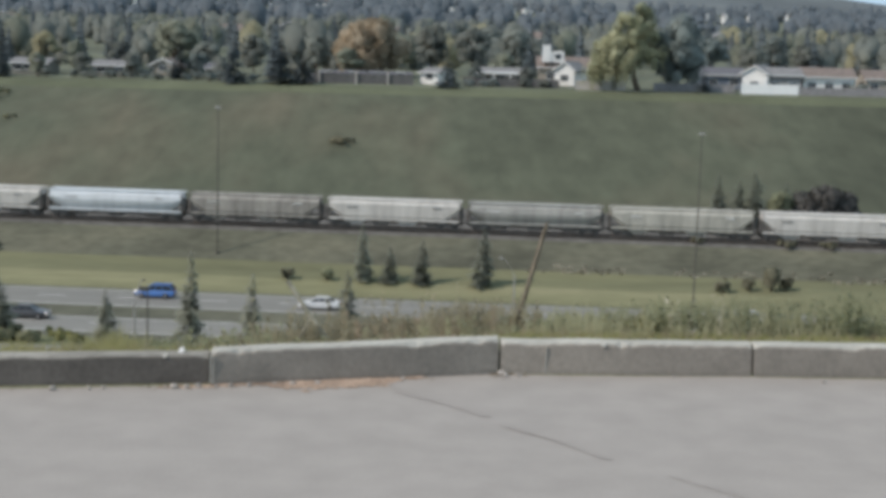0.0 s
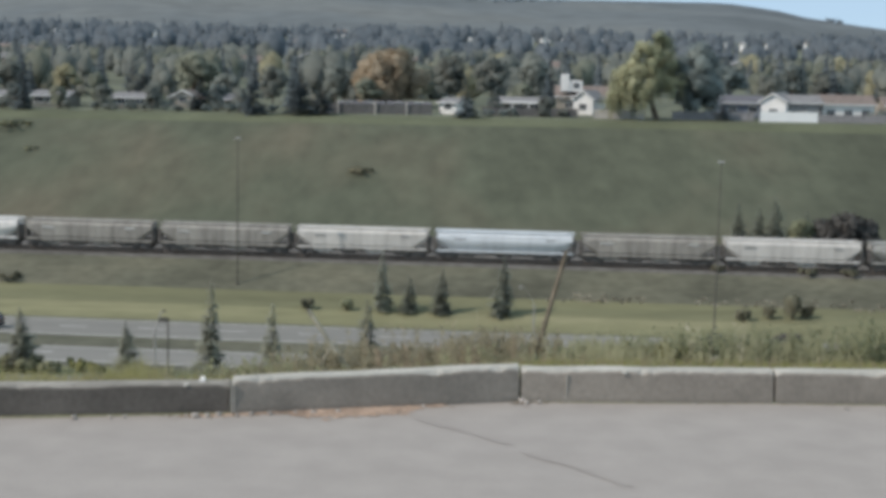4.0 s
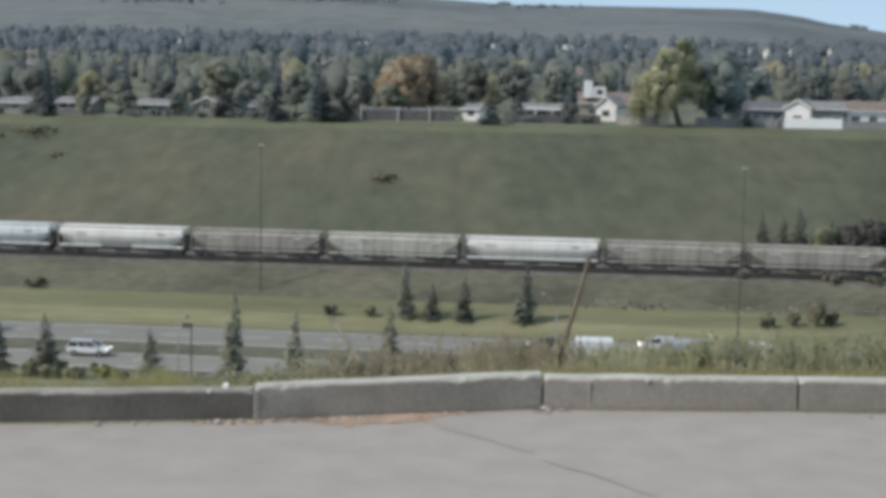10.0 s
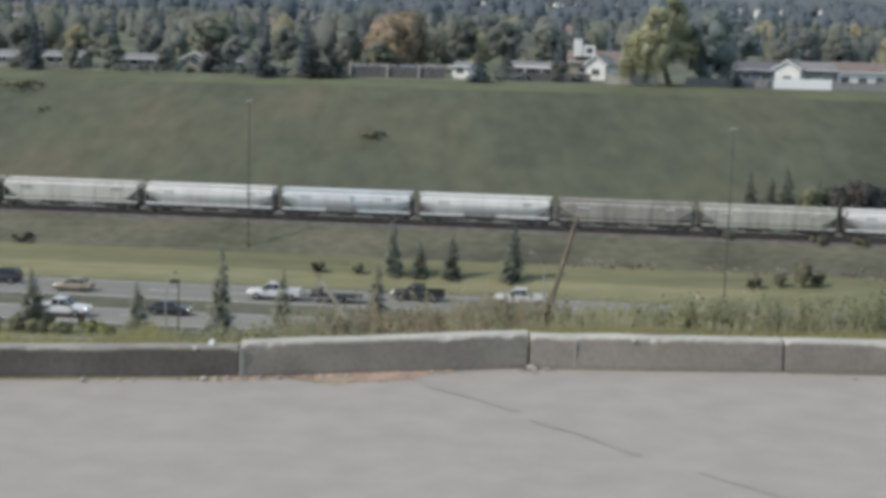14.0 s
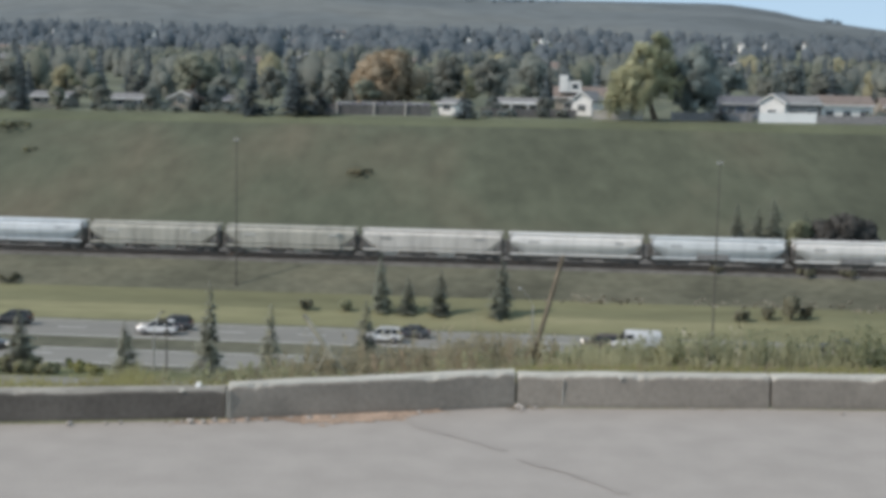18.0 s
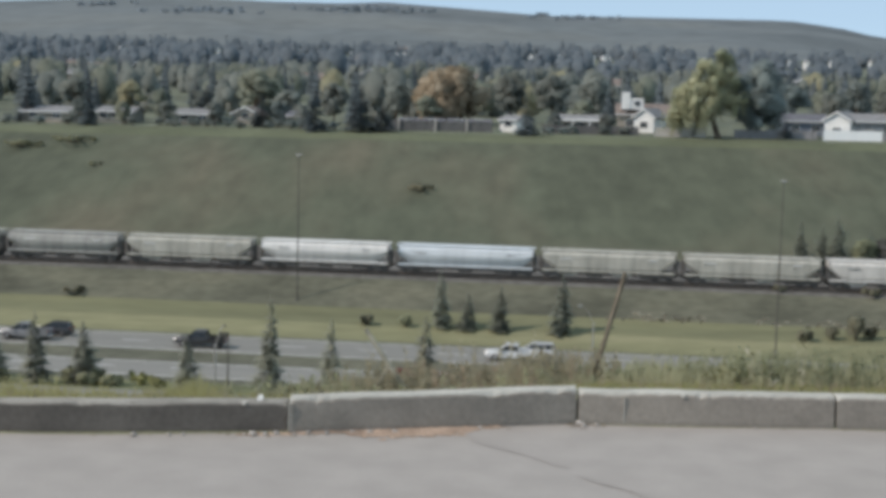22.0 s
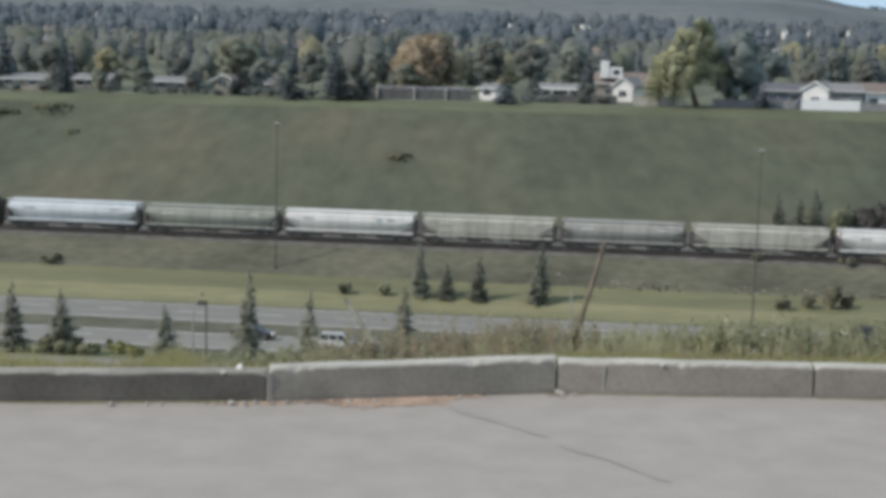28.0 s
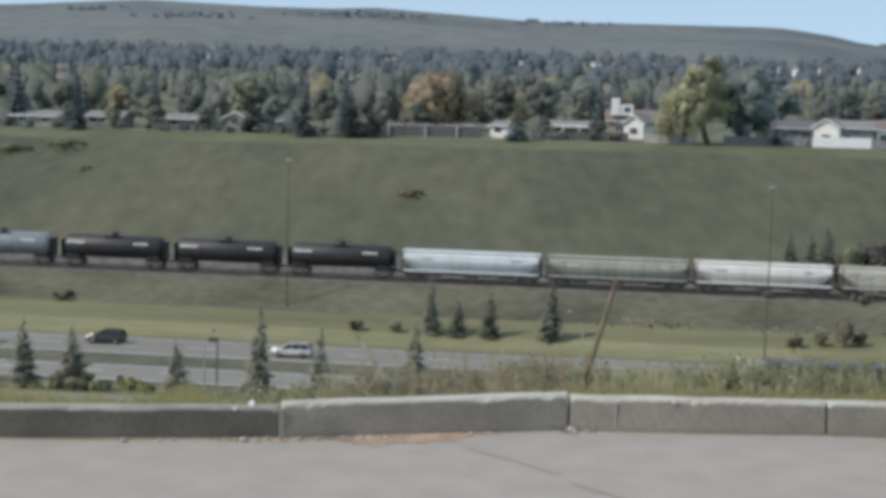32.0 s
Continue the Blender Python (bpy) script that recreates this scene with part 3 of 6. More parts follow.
def make_track():
    root = thing("railway_track", "steel rails on dark ties and stone ballast", "railway", kind="structure", at=pose(0, 180, -21.83, 0, 0, TURN))
    for y in (-0.75, 0.75):
        prof = [(-0.07, 0.2), (0.07, 0.2), (0.02, 0.23), (0.02, 0.33), (0.037, 0.34), (0.037, 0.38), (-0.037, 0.38), (-0.037, 0.34), (-0.02, 0.33), (-0.02, 0.23)]
        part("rail", Geo().loft([[(-900, y + a, b) for a, b in prof], [(900, y + a, b) for a, b in prof]]), "steel", root)
    g = Geo()
    for i in range(500):
        x = -150 + 0.6 * i
        g.box(x - 0.11, x + 0.11, -1.3, 1.3, 0.02, 0.2)
    tagged(part("ties", g, "tie", root), kind="stuff")


# ---- plants ----
def leaf_quads(g, rng, c, r, count, size, squash=0.8):
    """Leaf cards scattered through the shell of a clump."""
    for _ in range(count):
        d = Vector((rng.gauss(0, 1), rng.gauss(0, 1), rng.gauss(0, 1))).normalized() * r * rng.uniform(0.55, 1.05)
        p = Vector(c) + Vector((d.x, d.y, d.z * squash))
        a = Vector((rng.gauss(0, 1), rng.gauss(0, 1), rng.gauss(0, 0.6))).normalized()
        b = a.orthogonal().normalized()
        s = size * rng.uniform(0.6, 1.4)
        k = len(g.v)
        g.v += [tuple(p + a * s), tuple(p + b * s * 0.55), tuple(p - a * s), tuple(p - b * s * 0.55)]
        g.f.append((k, k + 1, k + 2, k + 3))
        out = (Vector((d.x, d.y, d.z * squash + 0.9 * r)) + Vector((p.x, p.y, 0)) * 0.35 if abs(p.x) + abs(p.y) < 40 else Vector((d.x, d.y, d.z + r))).normalized()
        g.n += [tuple(out)] * 4


def lump(g, rng, c, r, squash=0.8, m=7, axis=(0.0, 0.0)):
    """The dense uneven heart of a clump, shaded as one rounded mass."""
    k = len(g.v)
    lats = (-0.92, -0.45, 0.15, 0.62, 0.95)
    for q in lats:
        for i in range(m):
            a = 6.283 * (i + rng.uniform(-0.3, 0.3)) / m
            rr = r * rng.uniform(0.84, 1.1)
            d = Vector((math.cos(a) * math.sqrt(1 - q * q), math.sin(a) * math.sqrt(1 - q * q), q))
            g.v.append((c[0] + d.x * rr, c[1] + d.y * rr, c[2] + d.z * rr * squash))
            out = Vector((c[0] - axis[0], c[1] - axis[1], 0)) * (0.35 / max(r, 0.01))
            g.n.append(tuple((d * 0.65 + out * 0.45 + Vector((0, 0, 0.4))).normalized()))
    for j in range(len(lats) - 1):
        for i in range(m):
            g.f.append((k + j * m + i, k + j * m + (i + 1) % m, k + (j + 1) * m + (i + 1) % m, k + (j + 1) * m + i))
    g.f.append(tuple(k + (len(lats) - 1) * m + i for i in range(m)))


def broadleaf(seed, h, wide, size=0.30, clumps=34, per=60, base=0.22, tall=1.0):
    """Trunk with limbs, and a crown of clumps with gaps; unit: metres."""
    rng = random.Random(seed)
    t = Geo()
    t.tube((0, 0, -0.3), (0, 0, h * 0.4), h * 0.022, h * 0.014)
    crown = Geo()
    lim = []
    for i in range(clumps):
        q = rng.random() ** 0.8
        z = h * (base + (0.94 - base) * q)
        fat = math.sin(math.pi * min(1, max(0.05, (q * 0.86 + 0.1)))) ** 0.6
        a = rng.uniform(0, 6.283)
        d = wide * 0.5 * fat * math.sqrt(rng.uniform(0.05, 0.75))
        c = (d * math.cos(a), d * math.sin(a), z)
        lim.append(c)
        rc = wide * rng.uniform(0.11, 0.2)
        leaf_quads(crown, rng, c, rc, per, size, 0.8 * tall)
        if i % 2:
            lump(crown, rng, c, rc * 0.72, 0.8 * tall)
    for c in lim[:9]:
        t.tube((0, 0, h * rng.uniform(0.16, 0.36)), (c[0] * 0.8, c[1] * 0.8, c[2]), h * 0.010, h * 0.003, 5)
    return t.mesh("trunk"), crown.mesh("crown")


def spruce(seed, h, wide, tiers=26, per=16, size=0.28):
    """Trunk and uneven whorls of drooping boughs with side twigs, ragged and sparse towards the tip."""
    rng = random.Random(seed)
    t = Geo()
    t.tube((0, 0, -0.3), (0, 0, h * 0.97), h * 0.014, h * 0.002, 6)
    g = Geo()
    lop = rng.uniform(0, 6.283)
    for j in range(tiers):
        q = j / (tiers - 1)
        z = h * (0.05 + 0.93 * q)
        reach = wide * 0.5 * ((1 - q) ** 0.75 * rng.uniform(0.62, 1.2) + 0.05)
        for i in range(max(4, int(per * (1 - 0.65 * q)))):
            a = rng.uniform(0, 6.283)
            L = reach * rng.uniform(0.5, 1.15) * (1 + 0.18 * math.cos(a - lop + 3 * q))
            ca, sa = math.cos(a), math.sin(a)
            drop = L * rng.uniform(-0.1, 0.4)
            zz = z + rng.uniform(-0.03, 0.03) * h
            w = size * (0.3 + 0.5 * (1 - q)) * rng.uniform(0.5, 1.1)
            for s in (0.0, 0.55, -0.55):
                cb, sb = math.cos(a + s), math.sin(a + s)
                f = 1.0 if s == 0 else rng.uniform(0.5, 0.8)
                o = 0.05 if s == 0 else 0.32 * L
                k = len(g.v)
                p = Vector((o * ca, o * sa, zz - drop * o / max(L, 0.01)))
                e = Vector((cb, sb, 0)) * (L * f - o * 0.6)
                n = Vector((-sb, cb, rng.uniform(-0.5, 0.5))) * w * f * 0.7
                up = Vector((0, 0, -drop * f + rng.uniform(-0.06, 0.1)))
                g.v += [tuple(p), tuple(p + e * 0.55 + n + up * 0.4), tuple(p + e + up), tuple(p + e * 0.55 - n + up * 0.4)]
                g.f.append((k, k + 1, k + 2, k + 3))
                g.n += [tuple(Vector((ca, sa, 1.0)).normalized())] * 4
    return t.mesh("trunk"), g.mesh("crown")


def shrub(seed, h, wide, size=0.14, clumps=10, per=50):
    rng = random.Random(seed)
    t, g = Geo(), Geo()
    for i in range(clumps):
        a, d = rng.uniform(0, 6.283), wide * 0.4 * math.sqrt(rng.random())
        c = (d * math.cos(a), d * math.sin(a), h * rng.uniform(0.3, 0.75))
        r = h * rng.uniform(0.2, 0.3)
        leaf_quads(g, rng, c, r, per, size)
        if h > 3:
            lump(g, rng, c, r * 0.7)
        t.tube((0, 0, -0.15), c, 0.03, 0.006, 5)
    return t.mesh("stems"), g.mesh("foliage")


def plant(name, parts, material, at, label, category, group, stem="trunk", crown="crown"):
    e = thing(name, label, category, group, at=at)
    part(stem, parts[0], "bark", e)
    me = parts[1].copy()
    me.materials.clear()
    me.materials.append(M[material])
    part(crown, me, material, e)
    return e


def on_land(x, y, rz=0.0, dz=0.0):
    return pose(x, y, land(x, y) + dz, 0, 0, rz)


def scaled(src, s):
    me = [m.copy() for m in src]
    for m in me:
        m.transform(Matrix.Diagonal((s, s, s, 1)) if not isinstance(s, tuple) else Matrix.Diagonal((*s, 1)))
    return me


def willow(seed):
    """Leaning forked trunk; a tall dome above a wider skirt of hanging strands."""
    rng = random.Random(seed)
    t, g = Geo(), Geo()
    t.tube((1.6, 0, -0.3), (0.4, 0, 3.2), 0.55, 0.4)
    domes = ((0.6, 11.0, 3.6, 3.6, 22, 2.4), (-3.6, 6.4, 3.4, 3.2, 22, 5.2), (2.6, 7.4, 3.4, 3.2, 16, 3.4), (-1.0, 5.6, 4.8, 2.8, 18, 4.2), (-4.6, 4.2, 2.4, 2.2, 12, 3.6))
    for cx, cz, rx, rz, n, hang in domes:
        t.tube((0.4, 0, 3.0), (cx * 0.8, 0, cz), 0.3, 0.08, 6)
        for _ in range(n):
            a, q = rng.uniform(0, 6.283), rng.uniform(-0.5, 1.0)
            d = math.sqrt(max(0.05, 1 - q * q)) * rng.uniform(0.55, 1.0)
            c = (cx + rx * d * math.cos(a), rx * d * math.sin(a), cz + rz * q)
            r = rng.uniform(0.8, 1.35)
            leaf_quads(g, rng, c, r, 60, 0.28, 0.9)
            if _ % 4 == 0:
                lump(g, rng, c, r * 0.7, 0.9, 7, (0.0, 0.0))
            # strands hanging below the clump
            for _k in range(7):
                x, y, z = c[0] + rng.gauss(0, 0.6), c[1] + rng.gauss(0, 0.6), c[2]
                ln = hang * rng.uniform(0.4, 1.0) * d
                for s in range(5):
                    z -= ln / 5
                    leaf_quads(g, rng, (x + rng.gauss(0, 0.08), y, max(z, 0.5)), 0.28, 4, 0.22, 1.6)
    return t.mesh("trunk"), g.mesh("crown")


def make_front_trees():
    con = [spruce(11 + i, 1.0 * 7, 3.6, 24, 16, 0.5) for i in range(3)]
    for i, (x, y, h, w) in enumerate(((-71.5, 252.1, 5.9, 3.4), (-53.2, 266.5, 7.6, 5.4), (-40.8, 255.5, 5.8, 4.8), (-30.0, 246.5, 8.2, 5.0), (-22.0, 247.5, 8.3, 6.8), (-18.2, 247.0, 6.2, 4.6), (6.9, 244.0, 5.6, 4.6), (51.1, 243.0, 4.4, 3.0), (28.8, 327.5, 10.5, 4.5),
                                     (-86.0, 262.0, 8.0, 5.0), (-78.0, 275.0, 9.0, 4.6), (-60.0, 290.0, 11.0, 4.6), (-25.0, 268.0, 8.5, 4.8), (56.0, 272.0, 9.0, 5.0), (78.0, 268.0, 7.0, 4.6))):
        p = scaled(con[i % 3], (w / 3.0, w / 3.0, h / 7.0))
        plant("spruce_tree", p, "needle_dark", on_land(x, y, 40 * i), "dark green spruce at the edge of the bank-top lawn", "tree", "spruces on the bank top")
    dec = [broadleaf(31 + i, 10.0, 8.0, 0.34, 40, 60) for i in range(4)]
    rows = ((-71.2, 281, 7.4, 6.0, "leaf_yellow", "yellow autumn"), (-62.2, 267.3, 6.6, 3.6, "leaf_olive", "slender olive-green"), (-47.3, 289, 9.8, 10.0, "leaf_olive", "broad olive-green"), (-7.4, 280.5, 10.8, 14.0, "leaf_orange", "orange autumn"),
            (-11.5, 273, 5.6, 6.0, "leaf_olive", "low olive-green"), (-30, 277.5, 8.0, 6.5, "leaf_grey", "grey-green"), (-18, 281.5, 8.2, 7.0, "leaf_grey", "grey-green"), (68, 279, 7.6, 6.5, "leaf_grey", "grey-green"), (73.7, 283.7, 9.2, 6.5, "leaf_dark", "dark green"),
            (83, 293, 8.0, 7.0, "leaf_grey", "grey-green"), (13.3, 289, 10.0, 8.0, "leaf_grey", "grey-brown"), (22.6, 298, 9.8, 8.0, "leaf_grey", "grey-brown"), (18.6, 273.4, 5.2, 5.0, "leaf_olive", "olive-green"), (-82, 279, 8.5, 7.0, "leaf_grey", "grey-green"),
            (-56, 279, 6.0, 5.5, "leaf_grey", "grey-brown"), (-38, 271, 6.5, 6.0, "leaf_grey", "grey-green"), (62, 290, 8.5, 8.0, "leaf_dark", "dark green"), (5, 300, 10.5, 8.0, "leaf_grey", "grey-brown"), (-66.3, 255.5, 4.2, 3.4, "leaf_olive", "small olive-green"), (-58.0, 255.0, 4.6, 3.8, "leaf_grey", "small grey-green"),
            (-49.6, 256.0, 4.4, 4.0, "leaf_grey", "small grey-green"), (-38.0, 256.5, 4.8, 4.0, "leaf_dark", "small dark green"), (-33.6, 256.0, 4.2, 3.6, "leaf_grey", "small grey-green"), (-74.5, 257.0, 4.6, 4.0, "leaf_dark", "small dark green"), (12.2, 252.5, 3.4, 3.2, "leaf_dark", "small dark green"), (21.6, 253.0, 3.6, 3.6, "leaf_grey", "small grey-green"))
    for i, (x, y, h, w, m, word) in enumerate(rows):
        p = scaled(dec[i % 4], (w / 8.0, w / 8.0, h / 10.0)) if m != "leaf_orange" else broadleaf(61, h, w, 0.5, 95, 70, 0.10)
        plant("broadleaf_tree", p, m, on_land(x, y, 70 * i), word + " tree among the houses on the bank", "tree", "trees among the houses")
    plant("willow_tree", willow(51), "leaf_willow", on_land(38.6, 244.5), "large drooping olive willow on the bank-top lawn", "tree", "large trees on the lawn")
    w = broadleaf(52, 13.0, 9.0, 0.28, 70, 80, 0.14, 1.4)
    plant("poplar_tree", w, "leaf_dark", on_land(47.3, 246.5), "large dark green poplar beside the willow", "tree", "large trees on the lawn")
    for x, y, h in ((-59.3, 255, 1.8), (-50, 252, 1.5), (-44, 251, 1.4), (-64, 254, 1.7), (-76, 254, 1.8), (-81, 253, 1.5), (-88, 255, 2.0), (-35, 251, 1.8), (-27, 250, 1.6), (-39, 252, 1.3), (-56, 253, 1.3), (11, 247.5, 1.4), (13.5, 248, 1.2), (33, 247.5, 1.6), (64, 247.5, 1.5), (78.5, 245, 2.2), (-73, 256, 1.9), (-66.5, 257, 1.5), (-57, 254.5, 2.0), (-53, 254, 1.6), (-47, 256, 2.2), (-42.5, 257, 1.7), (-37.5, 255, 1.9), (-33.5, 254, 2.1), (15, 249, 1.6), (20.5, 249, 1.9), (24.5, 250, 1.5)):
        plant("bush", shrub(int(x * 7), h, h * 1.8, 0.2), "leaf_dark" if int(x) % 2 else "leaf_grey", on_land(x, y), ("dark" if int(x) % 2 else "grey-green") + " rounded garden bush beside the fence line", "bush", "garden bushes", "stem", "foliage")


def make_valley_plants():
    con = [spruce(71 + i, 5.0, 2.7, 32, 16, 0.36) for i in range(3)]
    for i, (x, y, h, w) in enumerate(((-37.0, 128.1, 6.0, 3.6), (-27.1, 127.3, 5.1, 2.9), (-19.2, 126.6, 8.9, 3.3), (-13.5, 126.1, 7.2, 2.7), (-4.9, 125.4, 7.8, 3.6), (-41.3, 127.6, 6.6, 3.3), (-45.6, 128.0, 6.0, 3.3))):
        plant("young_spruce", scaled(con[i % 3], (w / 2.2, w / 2.2, h / 5.0)), "needle_young", on_land(x, y, 50 * i), "young planted spruce on the grassy slope above the road", "tree", "young spruces beside the road")
    for i, (x, y, h, w) in enumerate(((-4.7, 164.4, 7.2, 2.6), (-1.5, 164.1, 4.3, 2.6), (2.4, 163.8, 5.3, 2.6), (9.5, 163.2, 7.1, 3.2))):
        plant("field_spruce", scaled(con[(i + 1) % 3], (w / 2.2, w / 2.2, h / 5.0)), "needle", on_land(x, y, 50 * i), "slim dark spruce standing in the mown field", "tree", "spruces in the field")
    for i, (x, y, h, w) in enumerate(((42.0, 186.3, 6.6, 2.9), (46.8, 186.0, 7.3, 4.4), (45.0, 186.6, 6.0, 3.4), (51.2, 186.2, 5.7, 1.8))):
        plant("trackside_spruce", scaled(con[i % 3], (w / 2.2, w / 2.2, h / 5.0)), "needle", on_land(x, y, 80 * i), "dark spruce behind the railway track", "tree", "spruces behind the track")
    for i, (x, y, h, w, m) in enumerate(((-13.6, 165.2, 1.3, 1.8, "shrub_dark"), (-8.9, 164.8, 1.4, 1.2, "leaf_bush"), (37.67, 161.8, 1.5, 1.7, "shrub_dark"), (40.86, 162.5, 1.6, 1.1, "shrub_dark"), (43.47, 162.2, 3.2, 1.0, "shrub_dark"), (45.44, 162.9, 1.6, 1.3, "shrub_dark"),
                                        (-52.0, 176.0, 1.0, 3.0, "shrub_dark"), (53.4, 185.7, 5.2, 3.4, "hedge"), (56.3, 185.4, 5.9, 3.8, "hedge"), (58.6, 185.2, 5.2, 2.6, "hedge"), (50.2, 185.4, 5.0, 1.6, "leaf_bush"),
                                        (37.0, 174.6, 0.9, 2.2, "shrub_dark"), (48.0, 173.4, 1.0, 3.2, "shrub_dark"), (53.0, 172.8, 1.0, 2.5, "shrub_dark"), (-9.7, 215, 1.0, 4.6, "shrub_dark"), (-78, 236, 1.3, 8.0, "leaf_bush"), (-70, 238, 1.2, 9.0, "leaf_bush"), (-63, 226, 0.6, 3.6, "leaf_bush"))):
        plant("wild_bush", shrub(300 + i, h, w, 0.13 + 0.03 * h, 30 if h > 3.5 or w > 4 else 14, 110 if h > 3.5 or w > 4 else 70), m, on_land(x, y, 37 * i), "dark scrubby bush growing in the open grass", "bush", "bushes in the open grass", "stem", "foliage")
    rng = random.Random(88)
    for i in range(14):
        x = rng.uniform(-47, -2) if i % 3 else rng.uniform(-44, -26)
        y = rng.uniform(123.5, 130) - SKEW * x
        h = rng.uniform(0.6, 1.3) * (1.5 if x < -30 else 1.0)
        plant("slope_shrub", shrub(500 + i, h, h * 2.4, 0.17, 13, 60), rng.choice(["shrub_yellow", "shrub_yellow", "weed"] if x < -24 else ["weed", "leaf_bush", "shrub_yellow"]), on_land(x, y), "yellow-green shrub on the grass beside the road", "bush", "shrubs beside the road", "stem", "foliage")
    # dry pale tussocks in the field below the track
    g = Geo()
    for _ in range(120):
        x = rng.choice((rng.gauss(22, 2.5), rng.uniform(33, 70), rng.uniform(33, 70)))
        v = rng.gauss(171.2, 0.5)
        y = v - SKEW * x
        z = land(x, y)
        for _k in range(4):
            a, h = rng.uniform(0, 6.28), rng.uniform(0.2, 0.5)
            dx, dy = 0.35 * math.cos(a), 0.25 * math.sin(a)
            k = len(g.v)
            g.v += [(x - 0.3, y, z), (x + 0.3, y, z), (x + dx, y + dy, z + h * 0.6)]
            g.n += [(-0.4, -0.4, 0.82)] * 3
            g.f.append((k, k + 1, k + 2))
    tagged(part("dry_tussocks", g, "tussock"), "pale dry grass tussocks below the track", "grass", kind="stuff")


# bearings of the pale houses on the far rise
FAR_HOUSES = (-0.261, -0.229, -0.191, -0.133, -0.0955, -0.0656, -0.0592, -0.017, 0.030, 0.050, 0.074, 0.082, 0.096, 0.109, 0.123, 0.152, 0.166, 0.180, 0.211, 0.2235, 0.2405, 0.267)


def make_woods():
    """The wooded town and its far rise: uncountable trees."""
    rng = random.Random(123)
    for name, mname, count, v0, v1, lab, conifer in (("town_spruces", "needle_dark", 200, 285, 640, "dark blue-green spruces between the houses", True), ("town_trees", "leaf_grey", 320, 290, 690, "grey-green broadleaf trees between the houses", False),
                                                     ("autumn_trees", "leaf_yellow", 20, 300, 620, "scattered yellow autumn trees", False), ("olive_trees", "leaf_olive", 80, 290, 620, "olive-green trees between the houses", False), ("far_woods", "needle_haze", 520, 680, 1400, "dark far woods on the rise", True), ("far_broadleaf_woods", "leaf_haze", 800, 700, 1400, "dark far broadleaf woods on the rise", False)):
        verts, faces, normals = [], [], []
        g = Geo()
        for _ in range(count):
            v = v0 + (v1 - v0) * rng.random() ** 0.9
            x = rng.uniform(-0.40, 0.40) * v
            y = v - SKEW * x
            if 860 < v < 1225 and any(abs(x / y - q) < 0.0065 for q in FAR_HOUSES):
                continue
            z = land(x, y)
            near = v < 700
            h = (rng.uniform(7, 12.5) if conifer else rng.uniform(6.5, 10.5)) if near else (rng.uniform(10, 19) if conifer else rng.uniform(9, 15))
            w = h * ((0.25 if conifer else 0.52) if not near else (0.24 if conifer else 0.37)) * rng.uniform(0.8, 1.25)
            g.v, g.f, g.n = [], [], []
            if conifer:
                m, tiers = (9, 8) if near else (6, 5)
                k = 0
                for j in range(tiers):
                    q = j / tiers
                    for edge in (0, 1):
                        for i in range(m):
                            a = 6.283 * (i + rng.uniform(-0.3, 0.3)) / m
                            rad = w * (1 - q) * (0.55 + 0.45 * (1 - edge)) * rng.uniform(0.65, 1.15)
                            g.v.append((x + rad * math.cos(a), y + rad * math.sin(a), z + h * (0.06 + 0.9 * (q + edge * 0.8 / tiers))))
                            g.n.append((math.cos(a) * 0.5, math.sin(a) * 0.5, 0.75 + 0.3 * q))
                for j in range(tiers * 2 - 1):
                    for i in range(m):
                        g.f.append((j * m + i, j * m + (i + 1) % m, (j + 1) * m + (i + 1) % m, (j + 1) * m + i))
                g.f.append(tuple((tiers * 2 - 1) * m + i for i in range(m)))
            else:
                for _k in range(7 if near else 4):
                    a, d = rng.uniform(0, 6.283), w * 0.62 * math.sqrt(rng.random())
                    c = (x + d * math.cos(a), y + d * math.sin(a), z + h * rng.uniform(0.2, 0.8))
                    lump(g, rng, c, w * rng.uniform(0.42, 0.62), 1.35, 9 if near else 6, (x, y))
            k = len(verts)
            verts += g.v
            faces += [tuple(i + k for i in f) for f in g.f]
            normals += g.n
            n = 60 if near else 10
            s = (0.42 if near else 1.0)
            for _k in range(n):
                q = rng.random()
                if conifer:
                    rad = w * (1 - q) * rng.uniform(0.6, 1.1) + 0.1
                    zz = z + h * (0.05 + 0.95 * q)
                else:
                    rad = w * math.sqrt(max(0.05, 1 - (1.7 * q - 0.75) ** 2)) * rng.uniform(0.75, 1.05)
                    zz = z + h * (0.12 + 0.88 * q)
                a = rng.uniform(0, 6.283)
                px, py = x + rad * math.cos(a), y + rad * math.sin(a)
                b, e = rng.uniform(-0.8, 0.8), rng.uniform(0.5, 1.2) * s
                ca, sa = math.cos(a + 1.57 + b) * e, math.sin(a + 1.57 + b) * e
                k = len(verts)
                t = rng.uniform(-0.5, 0.5) * e
                verts += [(px - ca, py - sa, zz - t), (px - sa * 0.3, py + ca * 0.3, zz - e * 0.6), (px + ca, py + sa, zz + t), (px + sa * 0.3, py - ca * 0.3, zz + e * 0.6)]
                faces.append((k, k + 1, k + 2, k + 3))
                normals += [(math.cos(a) * 0.45, math.sin(a) * 0.45, 0.7 + 0.4 * q)] * 4
        me = bpy.data.meshes.new(name)
        me.from_pydata(verts, [], faces)
        puffed(me, [tuple(Vector(o).normalized()) for o in normals])
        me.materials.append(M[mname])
        tagged(new(name, me), lab, "woods", kind="stuff")
    # dark scrub patches and lone trees on the hill
    g = Geo()
